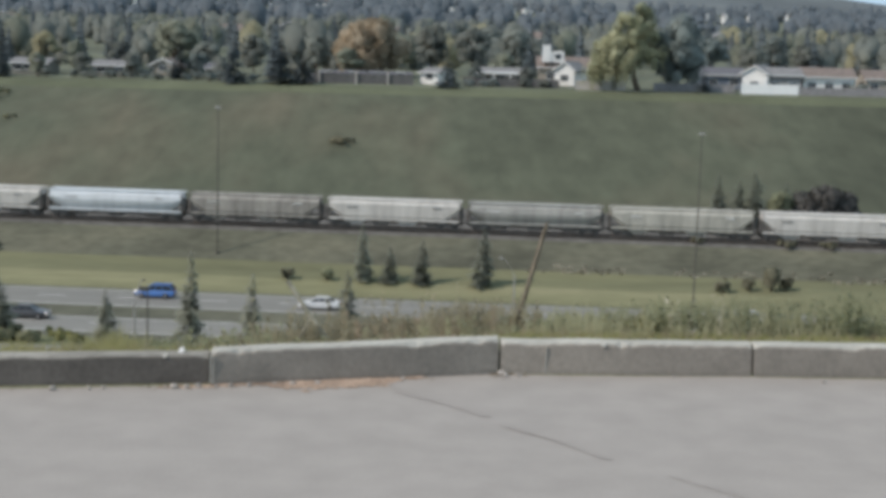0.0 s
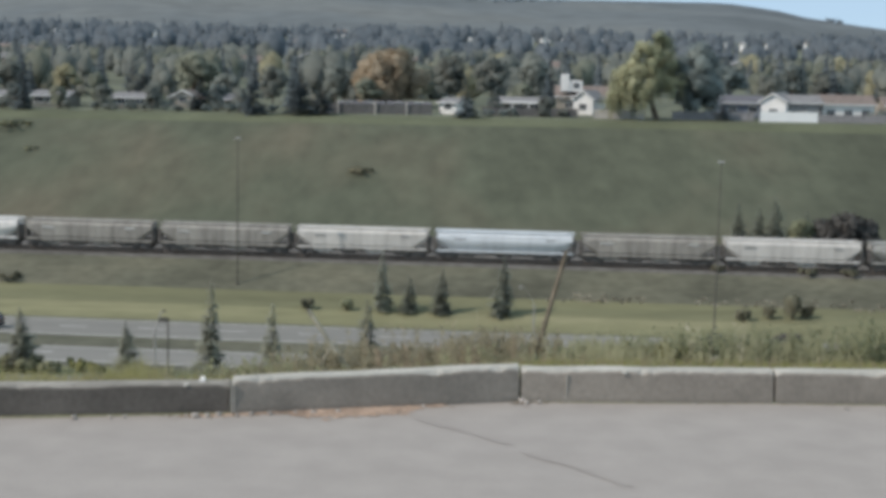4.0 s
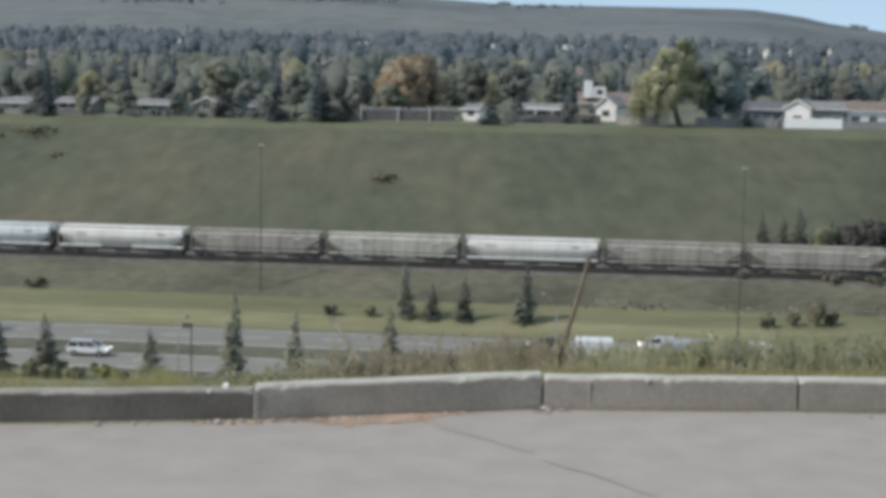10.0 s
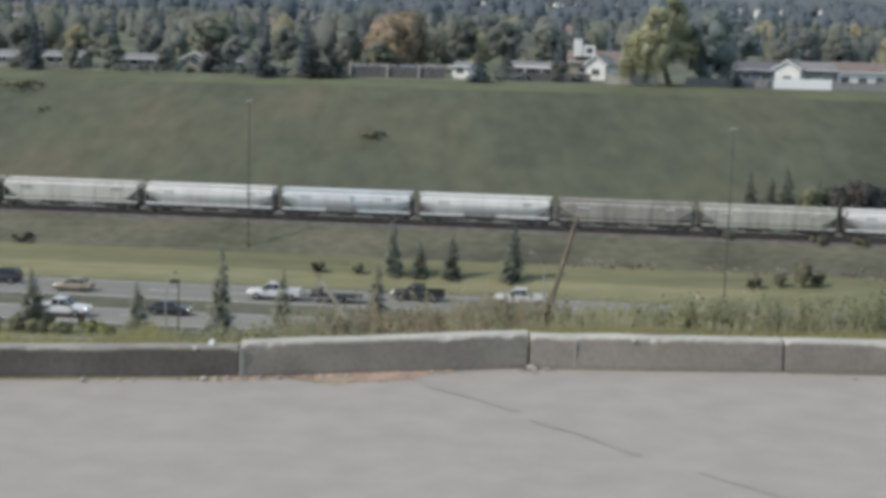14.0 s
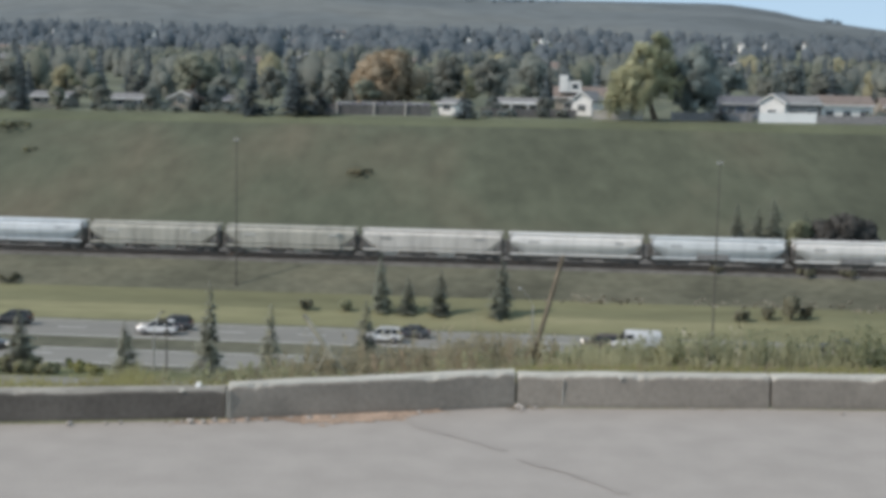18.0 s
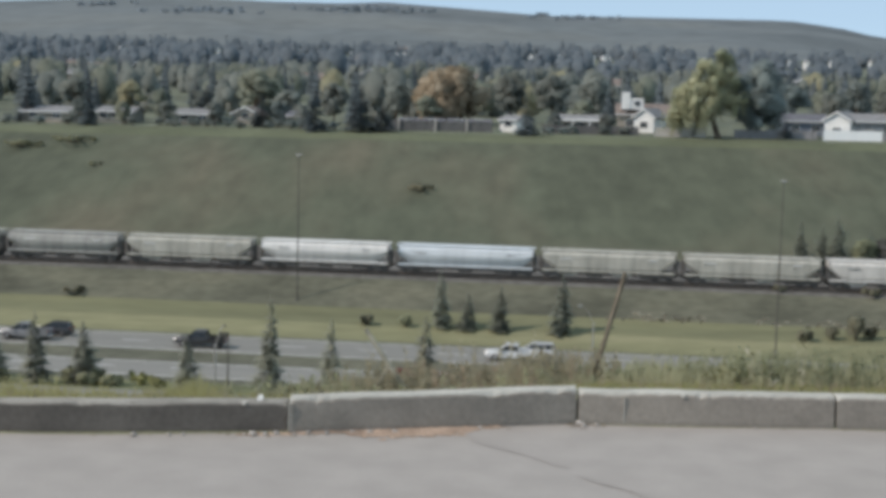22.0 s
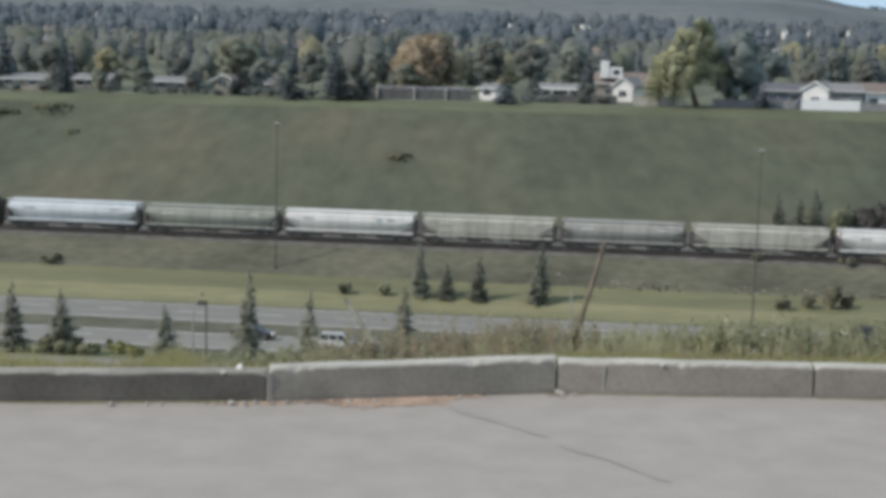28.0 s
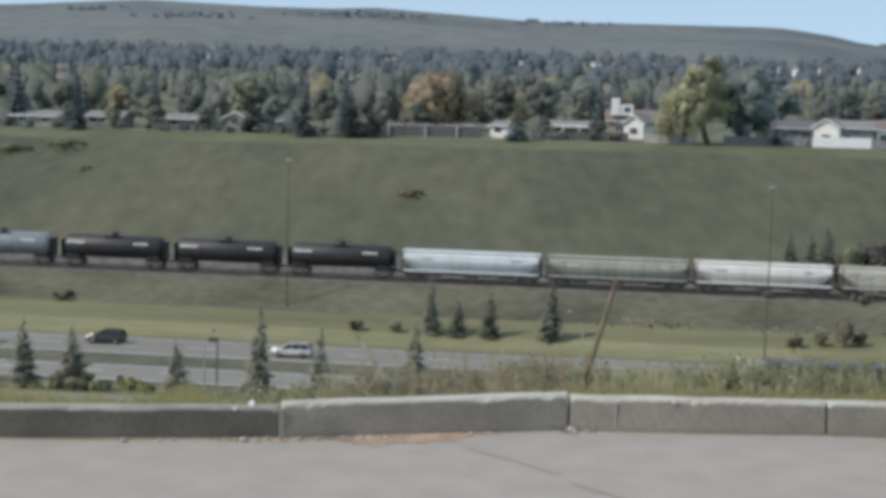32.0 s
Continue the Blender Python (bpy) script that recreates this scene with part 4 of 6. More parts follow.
    for x0, v0, n, sx, sv in ((-395, 1960, 34, 60, 130), (-160, 2120, 40, 110, 60), (88, 2288, 9, 9, 5), (130, 2150, 24, 60, 30), (-590, 2100, 18, 50, 30), (640, 2290, 5, 8, 4)):
        for _ in range(n):
            x, v = rng.gauss(x0, sx * 0.5), rng.gauss(v0, sv * 0.5)
            y = v - SKEW * x
            leaf_quads(g, rng, (x, y, land(x, y) + 2), rng.uniform(4, 8), 10, 3.4, 0.3)
    tagged(part("hill_scrub", g, "leaf_haze"), "dark scrub patches on the dry hill", "scrub", kind="stuff")


# ---- the verge behind the kerb ----
def make_verge():
    rng = random.Random(21)

    def blades(name, material, count, region, h0, h1, w, lean, label, wave=0.0):
        verts, faces = [], []
        for _ in range(count):
            x, d = region(rng)
            y = kerb_y(x) + 0.10 + d
            z = land(x, y) - 0.005
            h, a = rng.uniform(h0, h1), rng.uniform(0, 6.283)
            if wave:
                h *= max(0.25, 1 + wave * (1.6 * noise.noise((x * 2.6, d * 1.8, 3)) + 0.9 * noise.noise((x * 9, d * 6, 8))))
            l = h * rng.uniform(0.1, lean)
            dx, dy = math.cos(a), math.sin(a)
            wx, wy = w * rng.uniform(0.6, 1.3), w * 0.3
            k = len(verts)
            verts += [(x - wx, y - wy, z), (x + wx, y + wy, z), (x + wx * 0.7 + dx * l * 0.4, y + dy * l * 0.4, z + h * 0.6), (x - wx * 0.7 + dx * l * 0.4, y + dy * l * 0.4, z + h * 0.6), (x + dx * l, y + dy * l, z + h)]
            faces += [(k, k + 1, k + 2, k + 3), (k + 3, k + 2, k + 4)]
        me = bpy.data.meshes.new(name)
        me.from_pydata(verts, [], faces)
        puffed(me, [(-0.35, -0.35, 0.87)] * len(verts))
        me.materials.append(M[material])
        tagged(new(name, me), label, "grass", kind="stuff")

    wide = lambda r: (r.uniform(-4.2, 4.2), r.random() ** 1.3 * 3.2)
    blades("verge_grass", "grass", 26000, wide, 0.012, 0.045, 0.0028, 0.9, "short yellow-green verge grass behind the kerb")
    blades("dry_grass", "weed_dry", 3500, wide, 0.02, 0.075, 0.002, 0.8, "dry straw-coloured grass on the verge")
    right = lambda r: (0.62 + 3.6 * r.random(), 0.55 + r.random() * 1.5)
    blades("tall_grass", "weed", 3000, right, 0.06, 0.18, 0.0028, 0.45, "tall green grass and weeds behind the kerb", 0.95)
    mid = lambda r: (r.gauss(-0.05, 0.28), 1.1 + r.random() * 1.2)
    left = lambda r: (r.uniform(-1.9, 0.6), 0.6 + r.random() * 1.6)
    blades("corner_grass", "grass", 2600, lambda r: (r.uniform(-3.0, -1.25), 0.1 + r.random() * 0.9), 0.03, 0.10, 0.0026, 0.6, "pale green grass tufts behind the kerb", 0.8)
    blades("low_grass", "weed", 4200, left, 0.03, 0.11, 0.0026, 0.5, "low green grass and weeds behind the kerb", 0.8)
    blades("dry_weeds", "weed_dry", 320, mid, 0.08, 0.22, 0.002, 0.4, "tall dry brown weed stalks on the verge")

    blades("olive_grass", "weed_mid", 1900, lambda r: (r.uniform(-0.7, 0.56), 0.9 + r.random() * 1.0), 0.08, 0.21, 0.0026, 0.5, "tall olive-brown grass behind the kerb", 0.7)

    # leafy weeds: stalks with pairs of leaves
    for name, material, count, xr, dr, h0, h1, label in (("leafy_weeds", "weed_deep", 950, (0.7, 4.0), (0.8, 2.0), 0.06, 0.29, "leafy green weeds growing behind the kerb"), ("olive_weeds", "weed_mid", 460, (-0.62, 0.5), (1.0, 1.8), 0.10, 0.29, "dense olive-brown weeds behind the kerb"), ("green_weeds", "weed_deep", 150, (-1.0, -0.45), (1.1, 1.8), 0.08, 0.25, "soft green weeds round the short stake"), ("bright_weeds", "weed", 200, (0.66, 4.0), (0.7, 2.0), 0.06, 0.26, "pale green leafy weeds behind the kerb"), ("seed_stalks", "weed_mid", 26, (-0.45, 0.25), (1.1, 1.8), 0.3, 0.45, "tall brown seeding stalks behind the kerb"), ("brown_weeds", "weed_dry", 40, (-0.3, 0.55), (0.8, 2.2), 0.10, 0.30, "brown seeding weeds behind the kerb"), ("low_weeds", "weed", 80, (-1.3, 0.6), (0.4, 1.7), 0.05, 0.16, "low green weeds behind the kerb"), ("yellow_weeds", "grass", 70, (0.66, 4.0), (0.7, 2.0), 0.06, 0.25, "yellow-green leafy weeds behind the kerb"), ("straw_stalks", "stick", 26, (0.6, 4.0), (0.6, 1.7), 0.2, 0.36, "pale straw stalks among the weeds")):
        g = Geo()
        spots = [(rng.uniform(*xr), rng.uniform(*dr), rng.uniform(0.35, 1.0)) for _ in range(max(8, min(30, count // 26)))]
        for _ in range(count):
            cx, cd, tall = rng.choice(spots)
            x = cx + rng.gauss(0, 0.16)
            y = kerb_y(x) + 0.17 + max(0.3, cd + rng.gauss(0, 0.16))
            z = land(x, y)
            h = h0 + (h1 - h0) * tall * rng.uniform(0.45, 1.0)
            tip = Vector((x + rng.gauss(0, 0.12) * h, y + rng.gauss(0, 0.12) * h, z + h))
            p0 = Vector((x, y, z - 0.01))
            k = len(g.v)
            g.v += [tuple(p0 + Vector((-0.002, 0, 0))), tuple(p0 + Vector((0.002, 0, 0))), tuple(tip)]
            g.n += [(-0.4, -0.4, 0.82)] * 3
            g.f.append((k, k + 1, k + 2))
            n = 4 if name == "straw_stalks" else 16
            for j in range(n):
                q = 0.12 + 0.88 * j / n
                c = p0.lerp(tip, q)
                a = rng.uniform(0, 6.283)
                L = rng.uniform(0.02, 0.05) * (1.25 - 0.6 * q)
                out = Vector((math.cos(a), math.sin(a), rng.uniform(0.2, 1.2))) * L
                side = Vector((-math.sin(a), math.cos(a), rng.uniform(-0.3, 0.3))) * L * 0.3
                k = len(g.v)
                g.v += [tuple(c), tuple(c + out * 0.5 + side), tuple(c + out), tuple(c + out * 0.5 - side)]
                g.n += [tuple(Vector((out.x * 8 - 0.25, out.y * 8 - 0.25, 0.9)).normalized())] * 4
                g.f.append((k, k + 1, k + 2, k + 3))
        tagged(part(name, g, material), label, "weeds", kind="stuff")

    def stake(p0, p1, r, name, label, material="stake"):
        g = Geo()
        a, b = Vector(p0), Vector(p1)
        rings = []
        w = (b - a).normalized()
        s = w.orthogonal().normalized()
        t = w.cross(s)
        for i in range(7):
            c = a.lerp(b, i / 6)
            rr = r * (1.08 - 0.15 * i / 6) * rng.uniform(0.93, 1.07)
            rings.append([c + (s * math.cos(q) + t * math.sin(q)) * rr * rng.uniform(0.9, 1.1) for q in [k * 0.785 for k in range(8)]])
        g.loft(rings)
        return tagged(part(name, g, material, smooth=True), label, "stake", group="wooden stakes on the verge")

    stake((0.62, 7.94, -0.25), (0.825, 7.95, 0.535), 0.014, "wooden_stake", "long weathered wooden stake leaning out of the weeds")
    stake((-0.322, 7.235, -0.105), (-0.59, 7.25, 0.285), 0.0125, "wooden_stake", "short pale wooden stake leaning over the grass", "stick")
    stake((0.52, 7.9, -0.17), (0.655, 7.92, 0.04), 0.007, "stick", "dry pale stick propped against the leaning stake", "stick")
    stake((-0.545, 7.236, -0.06), (-0.45, 7.245, 0.123), 0.006, "stick", "short dry stick crossing the pale stake", "stick")
    # a scrap of white litter on the grass edge
    g = Geo().loft([[(-0.02, -0.01, 0), (0.018, -0.012, 0), (0.02, 0.012, 0.004), (-0.018, 0.012, 0.003)], [(-0.014, -0.006, 0.02), (0.012, -0.004, 0.028), (0.016, 0.01, 0.034), (-0.006, 0.01, 0.03)]])
    y = kerb_y(-0.965) + 0.07
    tagged(part("litter", g, "trim", at=pose(-0.965, y, 0.136) @ Matrix.Scale(0.7, 4)), "crumpled scrap of white litter on the kerb", "litter")


# ---- poles ----
def make_poles():
    for x, y, h in ((-23.1, 174.0, 18.1), (33.0, 155.9, 19.9)):
        z = land(x, y)
        e = thing("mast_pole", "tall thin dark mast with a small lamp head", "pole", "tall masts", at=pose(x, y, z))
        part("shaft", Geo().tube((0, 0, -0.5), (0, 0, h), 0.10, 0.055, 10), "darkpole", e, smooth=True)
        part("base", Geo().tube((0, 0, -0.2), (0, 0, 0.25), 0.22, 0.2, 10), "darkpole", e)
        part("lamp_head", Geo().box(-0.35, 0.35, -0.14, 0.14, h - 0.05, h + 0.14, 0.04), "galv", e)
    for x, y, top, arm, rise in ((-25.75, 134.15, -23.6, 0.75, 2.3), (10.62, 131.1, -19.5, -1.15, 1.6)):
        z = land(x, y)
        e = thing("street_lamp", "pale street lamp with a curved arm by the road", "street lamp", "street lamps", at=pose(x, y, z))
        h = top - z
        part("pole", Geo().tube((0, 0, -0.4), (0, 0, h), 0.11, 0.07, 10), "galv", e, smooth=True)
        g = Geo()
        pts = [(arm * q, 0, h + rise * math.sin(q * 1.4)) for q in (0, 0.25, 0.5, 0.75, 1)]
        for a, b in zip(pts, pts[1:]):
            g.tube(a, b, 0.06 if arm > 0 else 0.022, 0.05 if arm > 0 else 0.02, 6)
        part("arm", g, "galv", e)
        ax = pts[-1]
        s = 1 if arm > 0 else -1
        part("lamp_head", Geo().box(min(ax[0], ax[0] + s * 0.3), max(ax[0], ax[0] + s * 0.3), -0.1, 0.1, ax[2] - 0.1, ax[2] + 0.1, 0.04), "galv" if arm < 0 else "darkpole", e)
    x, y = -24.1, 132.05
    z = land(x, y)
    e = thing("sign_post", "dark post with a small dark sign beside the road", "sign", at=pose(x, y, z))
    h = -21.6 - z
    part("post", Geo().tube((0, 0, -0.4), (0, 0, h), 0.08, 0.07, 8), "darkpole", e)
    part("sign_panel", Geo().box(-0.85, 0.1, -0.05, 0.05, h - 0.45, h, 0.02), "darkpole", e)


# ---- houses ----
def house(x, y, w, d, eave, ridge, wall, roof, label, gable_front=False, chimney=False, rz=0.0, windows=3, name="house", group="houses on the bank top", porch=False):
    """A bungalow or house: walls, gabled roof with eaves, windows with frames, a chimney where there is one."""
    e = thing(name, label, "house", group, at=pose(x, y, land(x, y) - 0.1, 0, 0, TURN + rz))
    if gable_front:
        o = [(-w / 2, 0), (w / 2, 0), (w / 2, eave), (0, ridge), (-w / 2, eave)]
        part("wall", Geo().prism(o, 0, d), wall, e)
        g = Geo()
        for s in (-1, 1):
            g.loft([[(s * (w / 2 + 0.4), yy, eave - 0.3), (0, yy, ridge + 0.02), (0, yy, ridge + 0.22), (s * (w / 2 + 0.4), yy, eave - 0.1)] for yy in (-0.4, d + 0.4)])
        part("roof", g, roof, e)
        t = Geo()
        for s in (-1, 1):
            t.loft([[(s * (w / 2 + 0.42), yy, eave - 0.36), (0, yy, ridge - 0.06), (0, yy, ridge + 0.24), (s * (w / 2 + 0.42), yy, eave - 0.08)] for yy in (-0.46, -0.405)])
        part("bargeboard", t, "trim", e)
    else:
        part("wall", Geo().box(-w / 2, w / 2, 0, d, 0, eave), wall, e)
        g = Geo()
        g.loft([[(xx, -0.5, eave - 0.12), (xx, d / 2, ridge), (xx, d + 0.5, eave - 0.12), (xx, d + 0.5, eave + 0.06), (xx, d / 2, ridge + 0.2), (xx, -0.5, eave + 0.06)] for xx in (-w / 2 - 0.4, w / 2 + 0.4)])
        part("roof", g, roof, e)
        part("gutter", Geo().box(-w / 2 - 0.42, w / 2 + 0.42, -0.6, -0.5, eave - 0.12, eave + 0.06), "trim", e)
        for s in (-1, 1):
            t = Geo().loft([[(xx, 0, eave - 0.02), (xx, d, eave - 0.02), (xx, d / 2, ridge - 0.03)] for xx in (s * (w / 2 - 0.12), s * (w / 2 - 0.002))])
            part("gable", t, wall, e)
    for i in range(windows):
        wx = -w / 2 + w * (i + 0.5) / windows
        win = part("window", Geo().box(wx - 0.7, wx + 0.7, -0.05, -0.006, 1.0, 2.1), "window", e)
        f = Geo()
        for a in ((wx - 0.78, wx + 0.78, 2.1, 2.2), (wx - 0.78, wx + 0.78, 0.9, 1.0), (wx - 0.78, wx - 0.7, 1.0, 2.1), (wx + 0.7, wx + 0.78, 1.0, 2.1), (wx - 0.03, wx + 0.03, 1.0, 2.1)):
            f.box(a[0], a[1], -0.075, -0.004, a[2], a[3])
        part("window_frame", f, "trim", win)
    if porch:
        part("porch_roof", Geo().box(-w / 2 + 0.6, w / 2 - 0.4, -1.9, -0.62, 2.15, 2.5, 0.04), "trim", e, "white porch roof")
        for q in (-0.42, -0.1, 0.2, 0.44):
            part("porch_post", Geo().box(w * q - 0.12, w * q + 0.12, -1.8, -1.56, 0, 2.15), "trim", e)
        part("door", Geo().box(-w * 0.4, -w * 0.28, -0.66, -0.08, 0, 2.05, 0.02), "trim", e, "white entrance door")
    if chimney:
        part("chimney", Geo().box(w * 0.2, w * 0.2 + 0.9, d * 0.4, d * 0.4 + 0.9, eave, ridge + 0.9, 0.03), "stucco", e)
    return e


def fence(x0, x1, v, h, material, label, step=2.4, name="fence"):
    e = thing(name, label, "fence", "garden fences")
    n = max(1, round((x1 - x0) / step))
    for i in range(n):
        a, b = x0 + (x1 - x0) * i / n, x0 + (x1 - x0) * (i + 1) / n
        ya, yb = v - SKEW * a, v - SKEW * b
        z = min(land(a, ya), land(b, yb))
        part("panel", Geo().loft([[(xx, yy - 0.02, z - 0.1), (xx, yy + 0.02, z - 0.1), (xx, yy + 0.02, z + h), (xx, yy - 0.02, z + h)] for xx, yy in ((a + 0.07, ya), (b - 0.07, yb))]), material, e)
        part("post", Geo().box(a - 0.06, a + 0.06, ya - 0.06, ya + 0.06, z - 0.2, z + h + 0.08), material, e)


def make_houses():
    house(-69.5, 262.3, 6.8, 7, 2.2, 3.0, "siding_olive", "roof_grey", "low olive-grey bungalow with a white eave line")
    house(-54.1, 259.5, 6.8, 7, 2.1, 2.9, "siding_olive", "roof_grey", "low olive-grey bungalow behind the lawn", windows=2)
    house(-45.9, 267.5, 5.4, 7, 2.0, 3.2, "siding_beige", "roof_brown", "small house with a white front gable", True, windows=1)
    house(-36.5, 262, 6.0, 6, 1.9, 2.7, "siding_olive", "roof_dark", "low olive-grey house beneath spruces", windows=2)
    house(4.0, 254.6, 3.5, 6, 2.2, 2.9, "stucco", "roof_grey", "small white garage beside a spruce", False, windows=1, name="garage", rz=-25)
    house(17.0, 256.5, 10.2, 7, 2.3, 3.1, "siding_grey", "roof_grey", "low house with a long white porch roof", windows=3, rz=-8, porch=True)
    house(29.6, 268.0, 9.6, 8, 3.1, 5.0, "siding_beige", "roof_brown", "two-storey house with a brown roof and white chimney block", windows=2)
    e = house(28.9, 259.6, 3.8, 7, 3.0, 4.4, "stucco", "roof_grey", "white gabled house front with an arched window", True, windows=1, rz=-22)
    b = thing("chimney_block", "broad white stucco chimney block above a brown roof", "chimney", at=pose(27.6, 267.6, land(27.6, 267.6) + 4.0, 0, 0, TURN))
    part("flue", Geo().box(-2.1, -0.5, 0, 1.8, 0, 3.2, 0.05), "stucco", b)
    part("parapet", Geo().box(-0.5, 2.0, 0.2, 2.0, 0, 2.1, 0.05), "stucco", b)
    part("vent", Geo().box(0.3, 1.4, 0.1, 0.2, 0.7, 1.6, 0.02), "window", b)
    house(58.0, 258, 7.4, 7, 2.7, 3.9, "siding_blue", "roof_dark", "slate-blue house half hidden by trees", windows=2)
    house(61.0, 247.2, 4.4, 8, 3.5, 4.7, "stucco", "roof_grey", "bright white house end with a low gable", True, windows=1, rz=-22)
    house(66.5, 247.8, 6.0, 8, 3.2, 4.4, "siding_grey", "roof_grey", "grey-roofed wing of the white house", windows=2)
    house(74.5, 248, 9.0, 8, 3.0, 4.5, "stucco", "roof_brown", "white bungalow with a brown roof", windows=3)
    house(-82.0, 260, 9.0, 7, 2.1, 3.0, "siding_beige", "roof_grey", "beige bungalow behind the lawn", windows=2)
    house(86.0, 249, 9.0, 8, 2.8, 4.2, "siding_beige", "roof_brown", "beige bungalow with a brown roof", windows=3)
    fence(57.6, 67.4, 247.2, 1.75, "fence_white", "bright white vinyl garden fence")
    fence(67.5, 92.0, 247.3, 1.4, "fence_grey", "grey board garden fence")
    fence(29.3, 38.0, 248.0, 1.65, "fence_pale", "pale board garden fence")
    fence(43.0, 57.0, 249.0, 1.5, "fence_grey", "grey board fence behind the large trees")
    fence(-18.0, 1.2, 250.5, 1.9, "fence_dark", "dark stained board fence of the back gardens")
    fence(10.0, 27.0, 252.0, 1.5, "fence_dark", "dark board fence beside the white porch")
    for x in (-14.0, -9.5, -5.0, -1.2):
        house(x, 253.5, 3.4, 3, 1.6, 2.1, "siding_olive" if x < -8 else "siding_blue", "roof_dark", "small dark garden shed behind the fence", windows=1, name="garden_shed", group="garden sheds")
    for x in (-15.6, -9.0, -3.4):
        e = thing("gate_post", "pale post standing in the dark fence", "post", "pale fence posts", at=pose(x, 250.2 - SKEW * x, land(x, 250.2 - SKEW * x)))
        part("post", Geo().box(-0.15, 0.15, -0.1, 0.1, -0.1, 2.25, 0.03), "fence_pale", e)
    # the town behind, house after house
    rng = random.Random(77)
    walls, roofs = ["siding_beige", "siding_grey", "siding_olive", "siding_grey", "siding_blue"], ["roof_grey", "roof_brown", "roof_dark"]
    kinds = []
    for i in range(5):
        k = house(0, 0, 9.5, 8, 2.8 if i < 3 else 5.2, 4.6 if i < 3 else 7.4, walls[i], roofs[i % 3], ("beige", "grey", "olive-grey", "tall grey", "tall slate-blue")[i] + " house among the town's trees", bool(i % 2), windows=2, name="town_house", group="houses of the town")
        kinds.append(k)
    far_kind = house(0, 0, 2.8, 9, 7.0, 8.4, "stucco", "roof_grey", "slim white house end on the far rise", True, windows=1, name="town_house", group="houses of the town")
    spots = []
    for i in range(45):
        v = rng.uniform(440, 640)
        q = rng.uniform(-0.36, 0.36)
        spots.append((q * v, v + (60 if abs(q) > 0.2 else 0)))
    for q in FAR_HOUSES:
        v = 1235 + rng.uniform(-15, 15)
        y = v / (1 + SKEW * q)
        spots.append((q * y, v))
    for i in range(40):
        v = rng.uniform(1000, 1440)
        spots.append((rng.uniform(-0.1, 0.36) * v if i % 3 else rng.uniform(-0.36, 0.1) * v, v))
    for i, (x, v) in enumerate(spots):
        y = v - SKEW * x
        lift = 0.0
        m = pose(x, y, land(x, y) + lift, 0, 0, rng.choice([0, 8, -8, 12, -15]))
        k = kinds[i % 5] if v < 900 else (far_kind if i < 45 + len(FAR_HOUSES) else kinds[4] if i % 2 else far_kind)
        if i < 5:
            kinds[i].matrix_basis = m
        elif i == 45:
            far_kind.matrix_basis = m
        else:
            copy_thing(k, m)


# ---- vehicles (forward is +x, wheels on z = 0) ----
WHEELS = {}


def wheel_at(parent, x, y, r, w=0.24):
    if (r, w) not in WHEELS:
        g = Geo()
        n = 16
        rings = []
        for yy, rr in ((-w / 2, r * 0.86), (-w / 2 + 0.03, r), (w / 2 - 0.03, r), (w / 2, r * 0.86)):
            rings.append([(rr * math.cos(a), yy, rr * math.sin(a)) for a in [2 * math.pi * i / n for i in range(n)]])
        t = g.loft(rings).mesh("tyre", True)
        t.materials.append(M["tyre"])
        q = Geo()
        for s in (-1, 1):
            q.tube((0, s * (w / 2 - 0.02), 0), (0, s * (w / 2 + 0.012), 0), r * 0.62, r * 0.5, 10)
        q = q.mesh("rim")
        q.materials.append(M["rim"])
        WHEELS[(r, w)] = (t, q)
    t, q = WHEELS[(r, w)]
    ob = part("wheel", t, "tyre", parent, at=pose(x, y, r))
    part("rim", q, "rim", ob)


def rounded(x, zb, zt, hw, k=0.12):
    """A cross-section of a car body, shoulders rounded."""
    m = (zb + zt) / 2
    half = [(hw * 0.86, zb), (hw, zb + 0.12), (hw * 1.0, m + 0.1), (hw * 0.95, zt - k), (hw * 0.82, zt)]
    return [(x, y, z) for y, z in half] + [(x, -y, z) for y, z in reversed(half)]


def cabin(e, b0, b1, t0, t1, z0, z1, w0, w1, paint, pillars=(0.5,)):
    """Glass house with painted roof and pillars."""
    part("glazing", Geo().loft([[(b0, -w0, z0), (b1, -w0, z0), (b1, w0, z0), (b0, w0, z0)], [(t0, -w1, z1), (t1, -w1, z1), (t1, w1, z1), (t0, w1, z1)]]), "glass", e, "dark tinted windows")
    part("roof", Geo().box(t0 - 0.08, t1 + 0.06, -w1 - 0.03, w1 + 0.03, z1 - 0.05, z1 + 0.05, 0.03), paint, e)
    for q in (0.0, 1.0) + tuple(pillars):
        for s in (-1, 1):
            p0 = (b0 + (b1 - b0) * q, s * w0, z0)
            p1 = (t0 + (t1 - t0) * q, s * w1, z1)
            part("pillar", Geo().tube(p0, p1, 0.05, 0.045, 5), paint, e)


def lamps(e, xf, xr, hw, zf, zr):
    for s in (-1, 1):
        part("headlight", Geo().box(xf - 0.12, xf + 0.02, s * hw - 0.17, s * hw + 0.17, zf - 0.08, zf + 0.08, 0.03), "headlamp", e)
        part("tail_light", Geo().box(xr - 0.02, xr + 0.1, s * hw - 0.1, s * hw + 0.1, zr - 0.12, zr + 0.12, 0.03), "taillamp", e)


